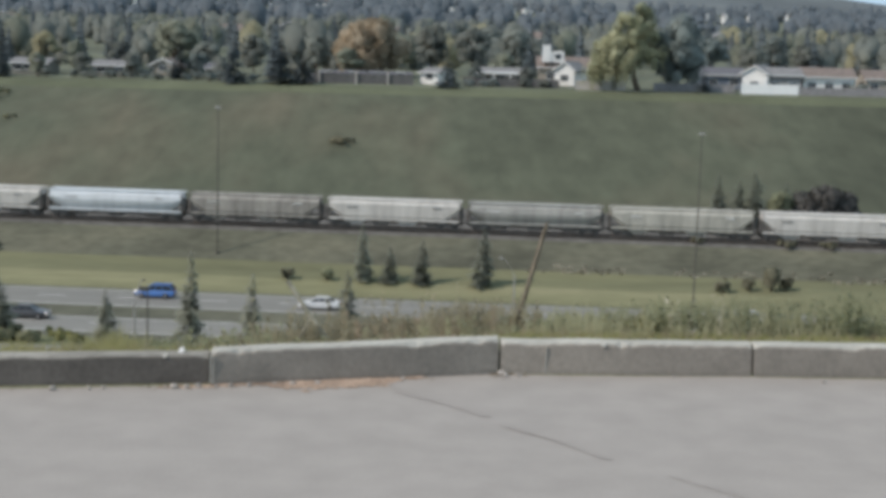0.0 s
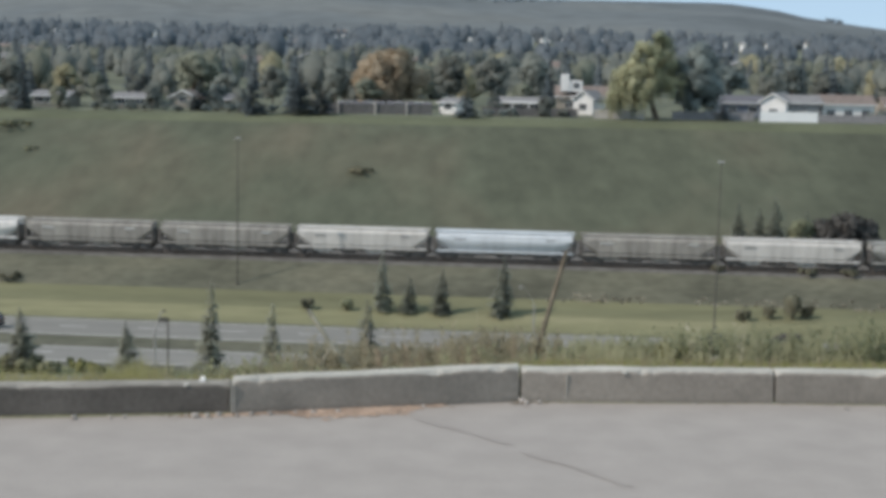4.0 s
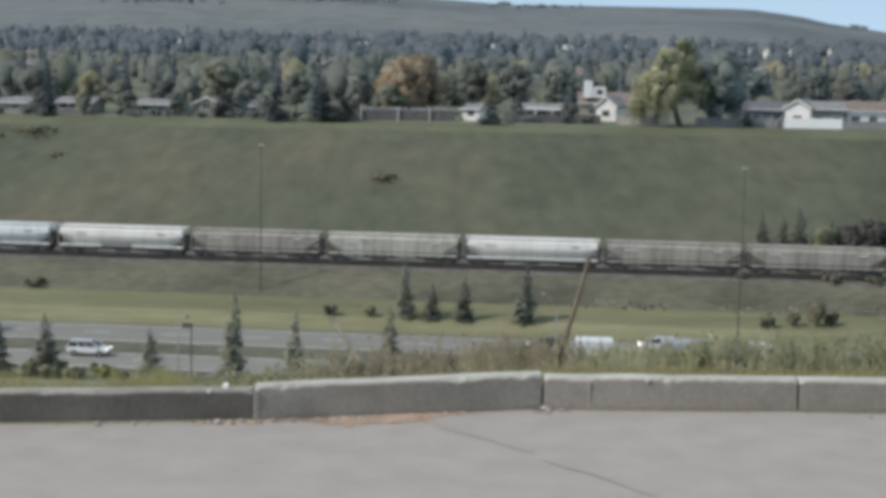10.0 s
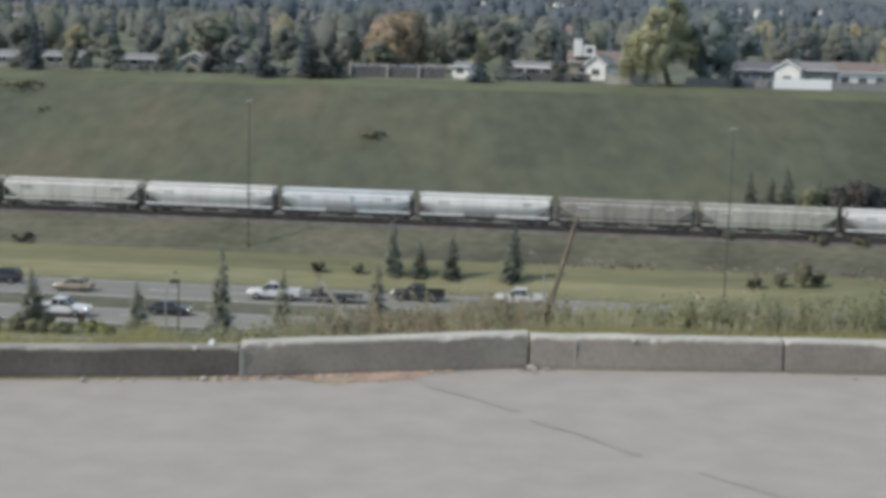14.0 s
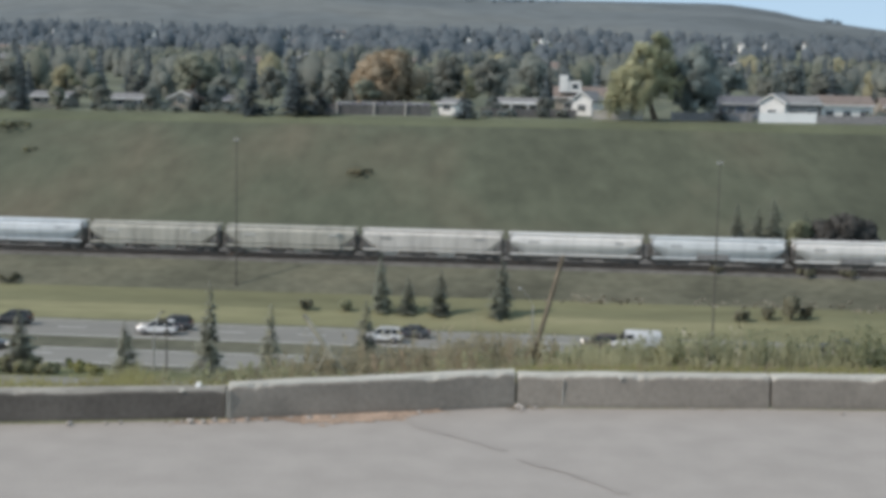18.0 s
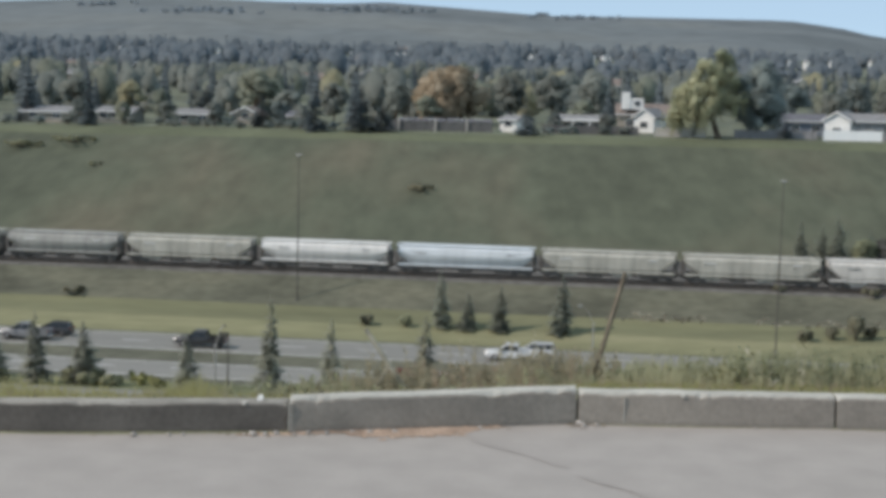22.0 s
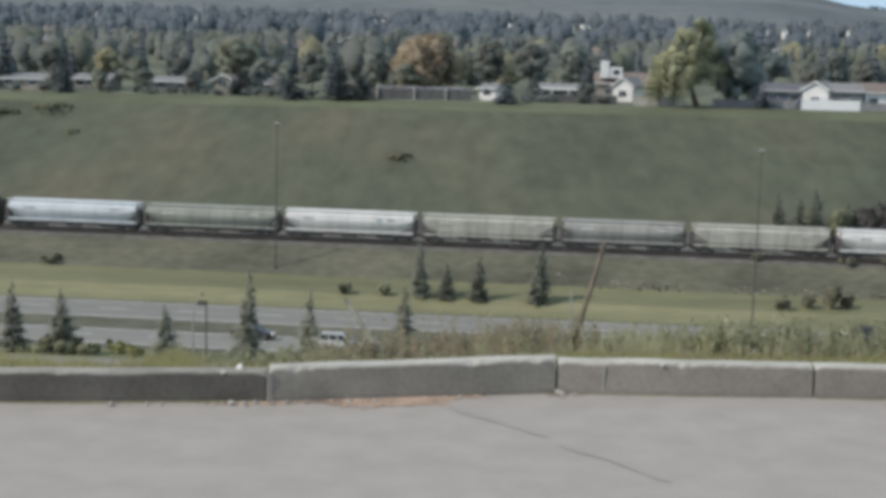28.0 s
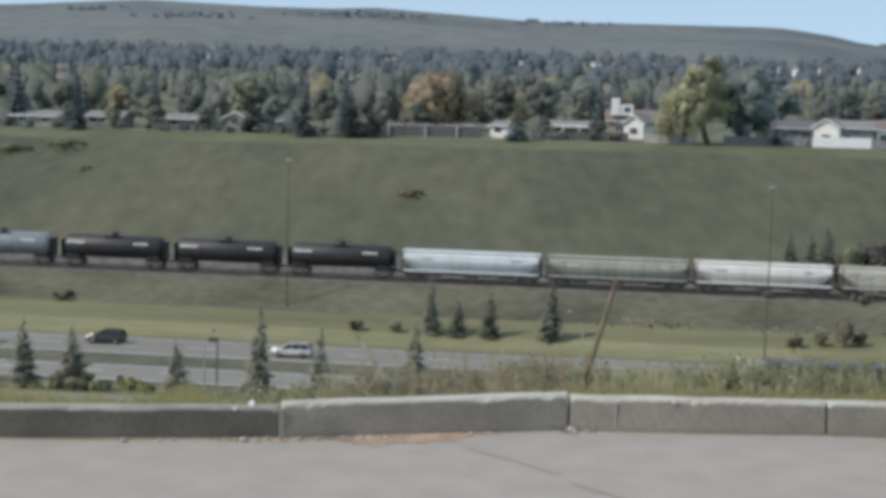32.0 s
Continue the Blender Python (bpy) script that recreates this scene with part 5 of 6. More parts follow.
def build_sedan(paint, name, label):
    e = thing(name, label, "car", "traffic on the highway")
    st = ((-2.36, .5, .86, .74), (-2.26, .34, .98, .84), (-1.6, .24, 1.03, .9), (-0.5, .21, .99, .91), (0.9, .22, .97, .91), (1.5, .26, .9, .89), (2.1, .3, .8, .84), (2.36, .4, .66, .72))
    part("body", Geo().loft([rounded(*s) for s in st]), paint, e, smooth=True)
    cabin(e, -1.85, 1.05, -1.05, 0.25, 0.97, 1.41, .80, .60, paint, (0.35, 0.68))
    lamps(e, 2.25, -2.36, .6, .66, .82)
    for s in (-1, 1):
        for x in (1.4, -1.38):
            wheel_at(e, x, s * 0.8, 0.32)
        part("mirror", Geo().box(0.75, 0.93, s * 0.98 - 0.09, s * 0.98 + 0.09, 0.95, 1.08, 0.03), paint, e)
    for x in (2.3, -2.3):
        part("bumper", Geo().box(x - 0.1, x + 0.1, -0.78, 0.78, 0.28, 0.46, 0.04), paint, e)
    return e


def build_suv(paint, name, label, van=False):
    e = thing(name, label, "car", "traffic on the highway")
    st = ((-2.34, .5, .98, .80), (-2.26, .36, 1.06, .88), (-1.4, .3, 1.07, .94), (0.7, .28, 1.03, .95), (1.3, .3, 1.0, .94), (2.0, .34, .9, .9), (2.26, .4, .78, .82), (2.36, .46, .68, .7))
    part("body", Geo().loft([rounded(*s) for s in st]), paint, e, smooth=True)
    cabin(e, -2.26, 1.3, -1.85, 0.3, 1.03, 1.62, .86, .70, paint, (0.36, 0.66))
    for y in (-0.68, 0.68):
        part("roof_rail", Geo().box(-1.7, 0.2, y - 0.02, y + 0.02, 1.66, 1.71), "plastic", e)
    lamps(e, 2.26, -2.34, .66, .84, 1.0)
    for s in (-1, 1):
        for x in (1.42, -1.4):
            wheel_at(e, x, s * 0.84, 0.36)
        part("mirror", Geo().box(0.85, 1.05, s * 1.03 - 0.1, s * 1.03 + 0.1, 1.08, 1.24, 0.03), paint, e)
    for x in (2.26, -2.28):
        part("bumper", Geo().box(x - 0.1, x + 0.1, -0.84, 0.84, 0.34, 0.56, 0.04), "plastic", e)
    return e


def build_pickup(paint, name, label):
    e = thing(name, label, "pickup truck", "traffic on the highway")
    st = ((-0.78, .45, 1.2, .96), (-0.6, .4, 1.22, .98), (0.9, .38, 1.2, .98), (1.4, .4, 1.18, .97), (2.3, .42, 1.12, .94), (2.85, .46, 1.0, .88), (2.92, .5, .9, .84))
    part("body", Geo().loft([rounded(*s) for s in st]), paint, e, smooth=True)
    bed = Geo().box(-2.85, -0.8, -0.97, 0.97, 0.52, 0.78, 0.03)
    for s in (-1, 1):
        bed.box(-2.85, -0.8, min(s * 0.97, s * 0.88), max(s * 0.97, s * 0.88), 0.78, 1.22)
    bed.box(-2.88, -2.78, -0.97, 0.97, 0.6, 1.22, 0.02)
    part("cargo_bed", bed, paint, e)
    cabin(e, -0.72, 1.3, -0.5, 0.65, 1.2, 1.82, .9, .76, paint, (0.48,))
    lamps(e, 2.88, -2.9, .74, .92, 1.0)
    for s in (-1, 1):
        for x in (1.85, -1.85):
            wheel_at(e, x, s * 0.86, 0.4, 0.28)
        part("mirror", Geo().box(1.0, 1.2, s * 1.1 - 0.12, s * 1.1 + 0.12, 1.2, 1.45, 0.03), "plastic", e)
    for x in (2.9, -2.9):
        part("bumper", Geo().box(x - 0.1, x + 0.1, -0.92, 0.92, 0.45, 0.66, 0.04), "chrome", e)
    return e


def build_van(paint, name, label):
    e = thing(name, label, "van", "traffic on the highway")
    st = ((-2.75, .4, 2.0, .9), (-2.65, .34, 2.08, .96), (0.7, .32, 2.1, .98), (1.1, .32, 2.02, .96))
    part("body", Geo().loft([rounded(*s, 0.25) for s in st]), paint, e, smooth=True)
    st = ((1.1, .32, 1.28, .97), (1.9, .36, 1.18, .95), (2.5, .4, 1.02, .88), (2.72, .48, .85, .8))
    part("hood", Geo().loft([rounded(*s) for s in st]), paint, e, smooth=True)
    part("windscreen", Geo().loft([[(1.11, -.86, 1.27), (1.85, -.86, 1.2), (1.85, .86, 1.2), (1.11, .86, 1.27)], [(1.09, -.74, 1.98), (1.14, -.74, 1.98), (1.14, .74, 1.98), (1.09, .74, 1.98)]]), "glass", e)
    for s in (-1, 1):
        part("side_window", Geo().box(0.2, 1.0, min(s * .955, s * .975), max(s * .955, s * .975), 1.3, 1.82, 0.005), "glass", e)
        for x in (1.85, -1.75):
            wheel_at(e, x, s * 0.86, 0.37)
    lamps(e, 2.66, -2.76, .68, .86, 1.1)
    for x in (2.7, -2.7):
        part("bumper", Geo().box(x - 0.1, x + 0.1, -0.9, 0.9, 0.36, 0.56, 0.04), "plastic", e)
    return e


def tractor(e, x0, paint, sleeper):
    """Truck tractor with its rear at x0."""
    L = 6.6 if sleeper else 5.2
    part("chassis", Geo().box(x0, x0 + L - 0.4, -0.45, 0.45, 0.7, 1.0, 0.04), "plastic", e)
    c0 = x0 + (1.9 if sleeper else 1.5)
    c1 = c0 + (2.6 if sleeper else 1.6)
    top = 3.7 if sleeper else 2.95
    part("cab", Geo().loft([rounded(x, 1.0, z, w, 0.3) for x, z, w in ((c0, top, 1.15), (c0 + 0.9, top, 1.2), (c1 - 0.5, top - 0.1, 1.15), (c1, top - 0.75, 1.1))]), paint, e, smooth=True)
    part("windscreen", Geo().loft([[(c1 - 0.38, -0.95, top - 0.62), (c1 + 0.06, -1.0, top - 1.4), (c1 + 0.06, 1.0, top - 1.4), (c1 - 0.38, 0.95, top - 0.62)], [(c1 - 0.45, -0.95, top - 0.66), (c1 - 0.1, -1.0, top - 1.45), (c1 - 0.1, 1.0, top - 1.45), (c1 - 0.45, 0.95, top - 0.66)]]), "glass", e)
    for s in (-1, 1):
        part("side_window", Geo().box(c1 - 1.2, c1 - 0.35, min(s * 1.17, s * 1.2), max(s * 1.17, s * 1.2), top - 1.5, top - 0.85), "glass", e)
        part("mirror", Geo().box(c1 - 0.2, c1, s * 1.4 - 0.12, s * 1.4 + 0.12, 1.9, 2.7, 0.03), "chrome", e)
        part("fuel_tank", Geo().tube((c0 + 0.1, s * 0.85, 0.75), (c0 + 1.5, s * 0.85, 0.75), 0.32, 0.32, 10), "chrome", e)
        part("exhaust_stack", Geo().tube((c0 - 0.15, s * 0.95, 1.0), (c0 - 0.15, s * 0.95, top + 0.2), 0.08, 0.08, 8), "chrome", e)
    part("hood", Geo().loft([rounded(x, 0.75, z, w, 0.25) for x, z, w in ((c1 - 0.02, 2.15, 1.0), (c1 + 0.9, 1.98, 0.92), (x0 + L - 0.15, 1.75, 0.8), (x0 + L, 1.5, 0.7))]), paint, e, smooth=True)
    part("bumper", Geo().box(x0 + L - 0.1, x0 + L + 0.12, -1.15, 1.15, 0.4, 0.75, 0.05), "chrome", e)
    lamps(e, x0 + L - 0.02, x0, 0.85, 1.15, 1.0)
    for s in (-1, 1):
        wheel_at(e, x0 + L - 1.1, s * 1.0, 0.5, 0.3)
        for x in (x0 + 0.6, x0 + 1.85):
            wheel_at(e, x, s * 0.95, 0.5, 0.5)


def build_truck(paint, name, label):
    e = thing(name, label, "truck", "traffic on the highway")
    tractor(e, 2.4, paint, False)
    part("trailer_box", Geo().box(-7.4, 3.3, -1.28, 1.28, 1.35, 4.05, 0.05), "trailer_white", e)
    part("top_rail", Geo().box(-7.42, 3.32, -1.3, 1.3, 3.93, 4.07, 0.02), "galv", e)
    part("bottom_rail", Geo().box(-7.42, 3.32, -1.3, 1.3, 1.28, 1.42, 0.02), "galv", e)
    for i in range(9):
        x = -7.2 + 10.3 * i / 8
        part("panel_seam", Geo().box(x - 0.03, x + 0.03, -1.3, 1.3, 1.42, 3.93), "trailer_white", e)
    part("trailer_frame", Geo().box(-7.2, 3.0, -0.5, 0.5, 1.0, 1.3), "plastic", e)
    part("rear_door", Geo().box(-7.47, -7.4, -1.2, 1.2, 1.4, 3.95), "box_grey", e)
    for s in (-1, 1):
        for x in (-5.9, -4.6):
            wheel_at(e, x, s * 0.98, 0.5, 0.5)
        part("landing_leg", Geo().box(0.6, 0.8, s * 0.8 - 0.08, s * 0.8 + 0.08, 0.3, 1.3), "plastic", e)
        part("mud_flap", Geo().box(-6.75, -6.72, s * 0.98 - 0.3, s * 0.98 + 0.3, 0.3, 1.1), "plastic", e)
    return e


def build_deck(paint, name, label):
    """Sleeper tractor and a flat deck with covered loads."""
    e = thing(name, label, "truck", "traffic on the highway")
    tractor(e, 2.8, paint, True)
    part("deck", Geo().box(-12.6, 4.2, -1.28, 1.28, 1.15, 1.4, 0.03), "galv", e)
    part("deck_frame", Geo().box(-12.3, 4.0, -0.5, 0.5, 0.85, 1.15), "plastic", e)
    part("covered_load", Geo().box(0.7, 3.1, -1.2, 1.2, 1.4, 3.2, 0.12), "box_grey", e, "lower grey covered load")
    part("covered_load", Geo().box(-4.0, 0.5, -1.22, 1.22, 1.4, 3.75, 0.12), "box_grey", e, "taller grey covered load")
    load = part("timber_load", Geo().box(-8.5, -4.3, -1.15, 1.15, 1.45, 2.55, 0.05), "crate", e, "stacked tan timber load")
    for z in (1.75, 2.05, 2.35):
        part("board_gap", Geo().box(-8.48, -4.32, -1.17, -1.14, z - 0.02, z + 0.02), "plastic", load)
    for x in (-7.6, -5.2):
        part("strap", Geo().box(x - 0.05, x + 0.05, -1.18, 1.18, 1.42, 2.58), "plastic", load)
    box = part("white_load", Geo().box(-12.5, -8.8, -1.22, 1.22, 1.4, 3.6, 0.1), "trailer_white", e, "white wrapped box load")
    for x in (-11.3, -10.0):
        part("strap", Geo().box(x - 0.04, x + 0.04, -1.24, 1.24, 1.42, 3.62), "box_grey", box)
    for s in (-1, 1):
        for x in (-11.1, -9.8):
            wheel_at(e, x, s * 0.98, 0.5, 0.5)
        part("mud_flap", Geo().box(-11.85, -11.82, s * 0.98 - 0.3, s * 0.98 + 0.3, 0.3, 1.1), "plastic", e)
    return e


def build_bus(paint, name, label):
    e = thing(name, label, "bus", "traffic on the highway")
    st = ((-6.85, .6, 3.7, 1.15), (-6.7, .42, 3.9, 1.24), (6.2, .4, 3.9, 1.24), (6.65, .42, 3.7, 1.2), (6.85, .5, 2.6, 1.1))
    part("body", Geo().loft([rounded(*s, 0.25) for s in st]), paint, e, smooth=True)
    for s in (-1, 1):
        # the dark side glazing deepens towards the front
        edge = lambda x: 3.35 - 1.55 * min(1.0, max(0.0, (x + 5.6) / 8.0)) ** 1.2
        for i in range(8):
            x0 = -5.6 + i * 1.47
            x1 = x0 + 1.43
            part("side_window", Geo().loft([[(x, s * 1.235, edge(x)), (x, s * 1.268, edge(x)), (x, s * 1.268, 3.62), (x, s * 1.235, 3.62)] for x in (x0, x1)]), "glass", e)
        part("roof_band", Geo().loft([[(x, s * 1.17, 3.64), (x, s * 1.255, 3.64), (x, s * 1.1, 3.915), (x, s * 1.05, 3.88)] for x in (-5.2, 6.2)]), "coach_dark", e, "dark band along the roof edge")

        def sweep(pts, m, w0, w1):
            rows = []
            for i, (x, z) in enumerate(pts):
                w = w0 + (w1 - w0) * i / (len(pts) - 1)
                rows.append([(x, s * 1.243, z - w), (x, s * 1.272, z - w), (x, s * 1.272, z + w), (x, s * 1.243, z + w)])
            part("swoosh", Geo().loft(rows), m, e, "sweeping painted swoosh")

        sweep(((-6.6, 2.75), (-5.4, 2.6), (-4.0, 2.3), (-2.6, 2.15)), "coach_dark", 0.28, 0.05)
        sweep(((-5.4, 1.75), (-4.4, 1.85), (-3.2, 1.95), (-2.4, 2.2)), "coach_dark", 0.30, 0.05)
        sweep(((-3.2, 2.5), (-1.2, 2.0), (1.0, 1.3), (3.0, 0.75)), "coach_dark", 0.06, 0.14)
        sweep(((-1.8, 2.1), (0.4, 1.5), (2.4, 1.0), (4.0, 0.8)), "coach_teal", 0.1, 0.28)
        sweep(((1.5, 1.75), (3.2, 1.45), (4.8, 1.3), (6.2, 1.35)), "coach_dark", 0.05, 0.34)
        for x in (4.6, -3.9, -5.1):
            wheel_at(e, x, s * 1.06, 0.5, 0.34)
        part("mirror", Geo().box(6.8, 7.0, s * 1.4 - 0.12, s * 1.4 + 0.12, 2.1, 2.7, 0.04), "plastic", e)
    part("windscreen", Geo().loft([[(6.62, -1.1, 3.6), (6.9, -1.05, 1.5), (6.9, 1.05, 1.5), (6.62, 1.1, 3.6)], [(6.55, -1.1, 3.6), (6.8, -1.05, 1.5), (6.8, 1.05, 1.5), (6.55, 1.1, 3.6)]]), "glass", e)
    part("roof_panel", Geo().box(-5.4, 6.0, -0.97, 0.97, 3.88, 3.925, 0.015), "coach_dark", e, "dark roof panel")
    part("roof_unit", Geo().box(-5.0, -3.0, -0.9, 0.9, 3.9, 4.02, 0.04), "coach_dark", e)
    lamps(e, 6.86, -6.88, .9, .95, 1.3)
    return e


def build_haul(paint, name, label):
    e = build_pickup(paint, name, label)
    part("trailer_bed", Geo().box(-9.6, -3.9, -1.05, 1.05, 0.62, 0.78, 0.02), "plastic", e, "flat trailer bed")
    part("hitch", Geo().tube((-3.9, 0, 0.65), (-2.9, 0, 0.55), 0.06, 0.06, 6), "plastic", e)
    part("load", Geo().box(-5.2, -4.1, -0.8, 0.8, 0.8, 1.5, 0.08), "under", e, "dark machine load")
    for s in (-1, 1):
        for x in (-7.4, -6.6):
            wheel_at(e, x, s * 0.95, 0.33)
    return e


BUILD = {"sedan": build_sedan, "suv": build_suv, "pickup": build_pickup, "van": build_van, "truck": build_truck, "deck": build_deck, "bus": build_bus, "haul": build_haul}
WORDS = {"sedan": ("sedan", "four-door sedan on the highway"), "suv": ("suv", "sport utility car on the highway"), "pickup": ("pickup_truck", "crew-cab pickup truck on the highway"), "van": ("cargo_van", "cargo van on the highway"),
         "truck": ("semi_truck", "day-cab truck pulling a long pale box trailer"), "deck": ("flat_deck_truck", "sleeper truck carrying grey, tan and white loads on its deck"), 
         "bus": ("coach_bus", "touring coach with dark and pale blue swooshes"), "haul": ("pickup_with_trailer", "pickup truck towing a low flat trailer")}
# lane, kind, colour, place along the valley at the start, speed
TRAFFIC = (
    ("F2", "suv", "blue", -27.5, -28.59),
    ("F1", "sedan", "white", -8.9, -31.93),
    ("F1", "suv", "white", 36.3, -32.20),
    ("F1", "suv", "black", 83.6, -33.06),
    ("F1", "pickup", "charcoal", 153.7, -30.54),
    ("F2", "suv", "brown", 168.0, -32.15),
    ("F2", "sedan", "yellow", 243.9, -33.04),
    ("F1", "truck", "white", 227.4, -28.76),
    ("F1", "suv", "black", 344.8, -33.37),
    ("F2", "suv", "white", 340.6, -31.72),
    ("F2", "suv", "black", 423.5, -33.73),
    ("F1", "sedan", "tan", 363.7, -28.81),
    ("F1", "haul", "white", 398.4, -29.68),
    ("F2", "pickup", "white", 385.4, -26.82),
    ("F2", "pickup", "black", 463.1, -33.18),
    ("F1", "sedan", "white", 493.8, -30.18),
    ("F2", "suv", "black", 471.3, -28.74),
    ("F2", "suv", "charcoal", 400.7, -23.80),
    ("F1", "suv", "white", 564.6, -32.97),
    ("F1", "suv", "white", 566.2, -31.68),
    ("F2", "sedan", "charcoal", 538.0, -29.95),
    ("F1", "van", "white", 534.8, -28.43),
    ("F1", "suv", "brown", 622.7, -33.51),
    ("F1", "sedan", "grey", 674.0, -34.69),
    ("F2", "sedan", "black", 557.7, -28.46),
    ("F2", "suv", "black", 514.0, -25.58),
    ("F1", "pickup", "grey", 631.4, -31.02),
    ("F1", "pickup", "black", 525.1, -25.27),
    ("F1", "pickup", "white", 727.8, -32.92),
    ("F2", "suv", "white", 701.8, -31.62),
    ("F1", "sedan", "charcoal", 757.3, -32.16),
    ("F2", "suv", "brown", 830.3, -34.65),
    ("F1", "pickup", "black", 747.2, -31.07),
    ("F1", "suv", "black", 752.4, -29.96),
    ("F1", "sedan", "white", 705.8, -27.58),
    ("F1", "suv", "black", 886.9, -30.44),
    ("F2", "suv", "charcoal", 818.6, -27.68),
    ("F1", "suv", "silver", 784.2, -26.24),
    ("F2", "suv", "black", 930.3, -30.36),
    ("F1", "suv", "silver", 836.9, -26.76),
    ("N2", "sedan", "charcoal", -38.2, 30.20),
    ("N2", "pickup", "black", -61.5, 30.20),
    ("N1", "sedan", "dull_red", -56.8, 30.36),
    ("N1", "suv", "black", -94.5, 30.36),
    ("N2", "suv", "white", -133.6, 35.61),
    ("N1", "sedan", "white", -226.0, 35.88),
    ("N2", "sedan", "white", -246.6, 31.84),
    ("N2", "deck", "white", -275.5, 30.11),
    ("N1", "sedan", "red", -326.3, 34.40),
    ("N2", "suv", "white", -334.6, 29.81),
    ("N1", "sedan", "white", -382.5, 33.01),
    ("N2", "pickup", "charcoal", -363.3, 29.16),
    ("N2", "sedan", "black", -483.6, 32.63),
    ("N1", "pickup", "white", -406.8, 26.39),
    ("N2", "sedan", "black", -607.1, 31.26),
    ("N1", "pickup", "dull_red", -517.1, 23.23),
    ("N2", "sedan", "plum", -699.8, 29.29),
    ("N2", "sedan", "white", -769.3, 30.99),
    ("N2", "sedan", "plum", -770.7, 30.20),
    ("N2", "suv", "white", -835.0, 31.20),
    ("N1", "suv", "white", -809.2, 30.36),
    ("N2", "pickup", "charcoal", -937.4, 33.69),
    ("N1", "suv", "white", -858.4, 30.24),
    ("N2", "sedan", "black", -926.4, 32.34),
    ("N1", "suv", "white", -925.5, 30.81),
    ("N2", "bus", "pewter", -952.3, 30.83),
    ("N2", "pickup", "black", -935.5, 29.93),
    ("R", "suv", "white", -200.7, 21.54),
    ("R", "suv", "white", -392.7, 18.07),
    ("R", "suv", "white", -639.9, 20.37),
)
LANES = {"N1": (136.2, -26.93), "N2": (139.3, -26.93), "F1": (150.2, -26.93), "F2": (153.2, -26.93), "R": (118.0, -25.68)}


def make_traffic():
    first, made = {}, []
    for lane, kind, colour, u, speed in TRAFFIC:
        if (kind, colour) in first:
            e = copy_thing(first[kind, colour], pose(0, 0, 0))
        else:
            name, words = WORDS[kind]
            e = BUILD[kind]("paint_" + colour, name, colour.replace("_", " ") + " " + words)
            if kind in ("sedan", "suv"):
                e.scale = (0.94, 0.94, 0.94)
            first[kind, colour] = e
        made.append((e, lane, u, speed))
    return made


# ---- the train (its cars stand along x, rails at z = 0) ----
def bogie(e, x):
    b = part("bogie", Geo().box(-0.55, 0.55, -1.0, 1.0, 0.42, 0.62, 0.04).box(-1.2, 1.2, -1.12, -0.92, 0.35, 0.72, 0.06).box(-1.2, 1.2, 0.92, 1.12, 0.35, 0.72, 0.06), "under", e, at=pose(x, 0, 0))
    for dx in (-0.88, 0.88):
        for s in (-1, 1):
            key = "wheelset"
            if key not in WHEELS:
                g = Geo().tube((0, -0.07, 0), (0, 0.07, 0), 0.46, 0.46, 16).tube((0, -0.11, 0), (0, -0.07, 0), 0.18, 0.2, 8)
                WHEELS[key] = g.mesh("wheel")
                WHEELS[key].materials.append(M["under"])
            part("wheel", WHEELS[key], "under", b, at=pose(dx, s * 0.76, 0.46))


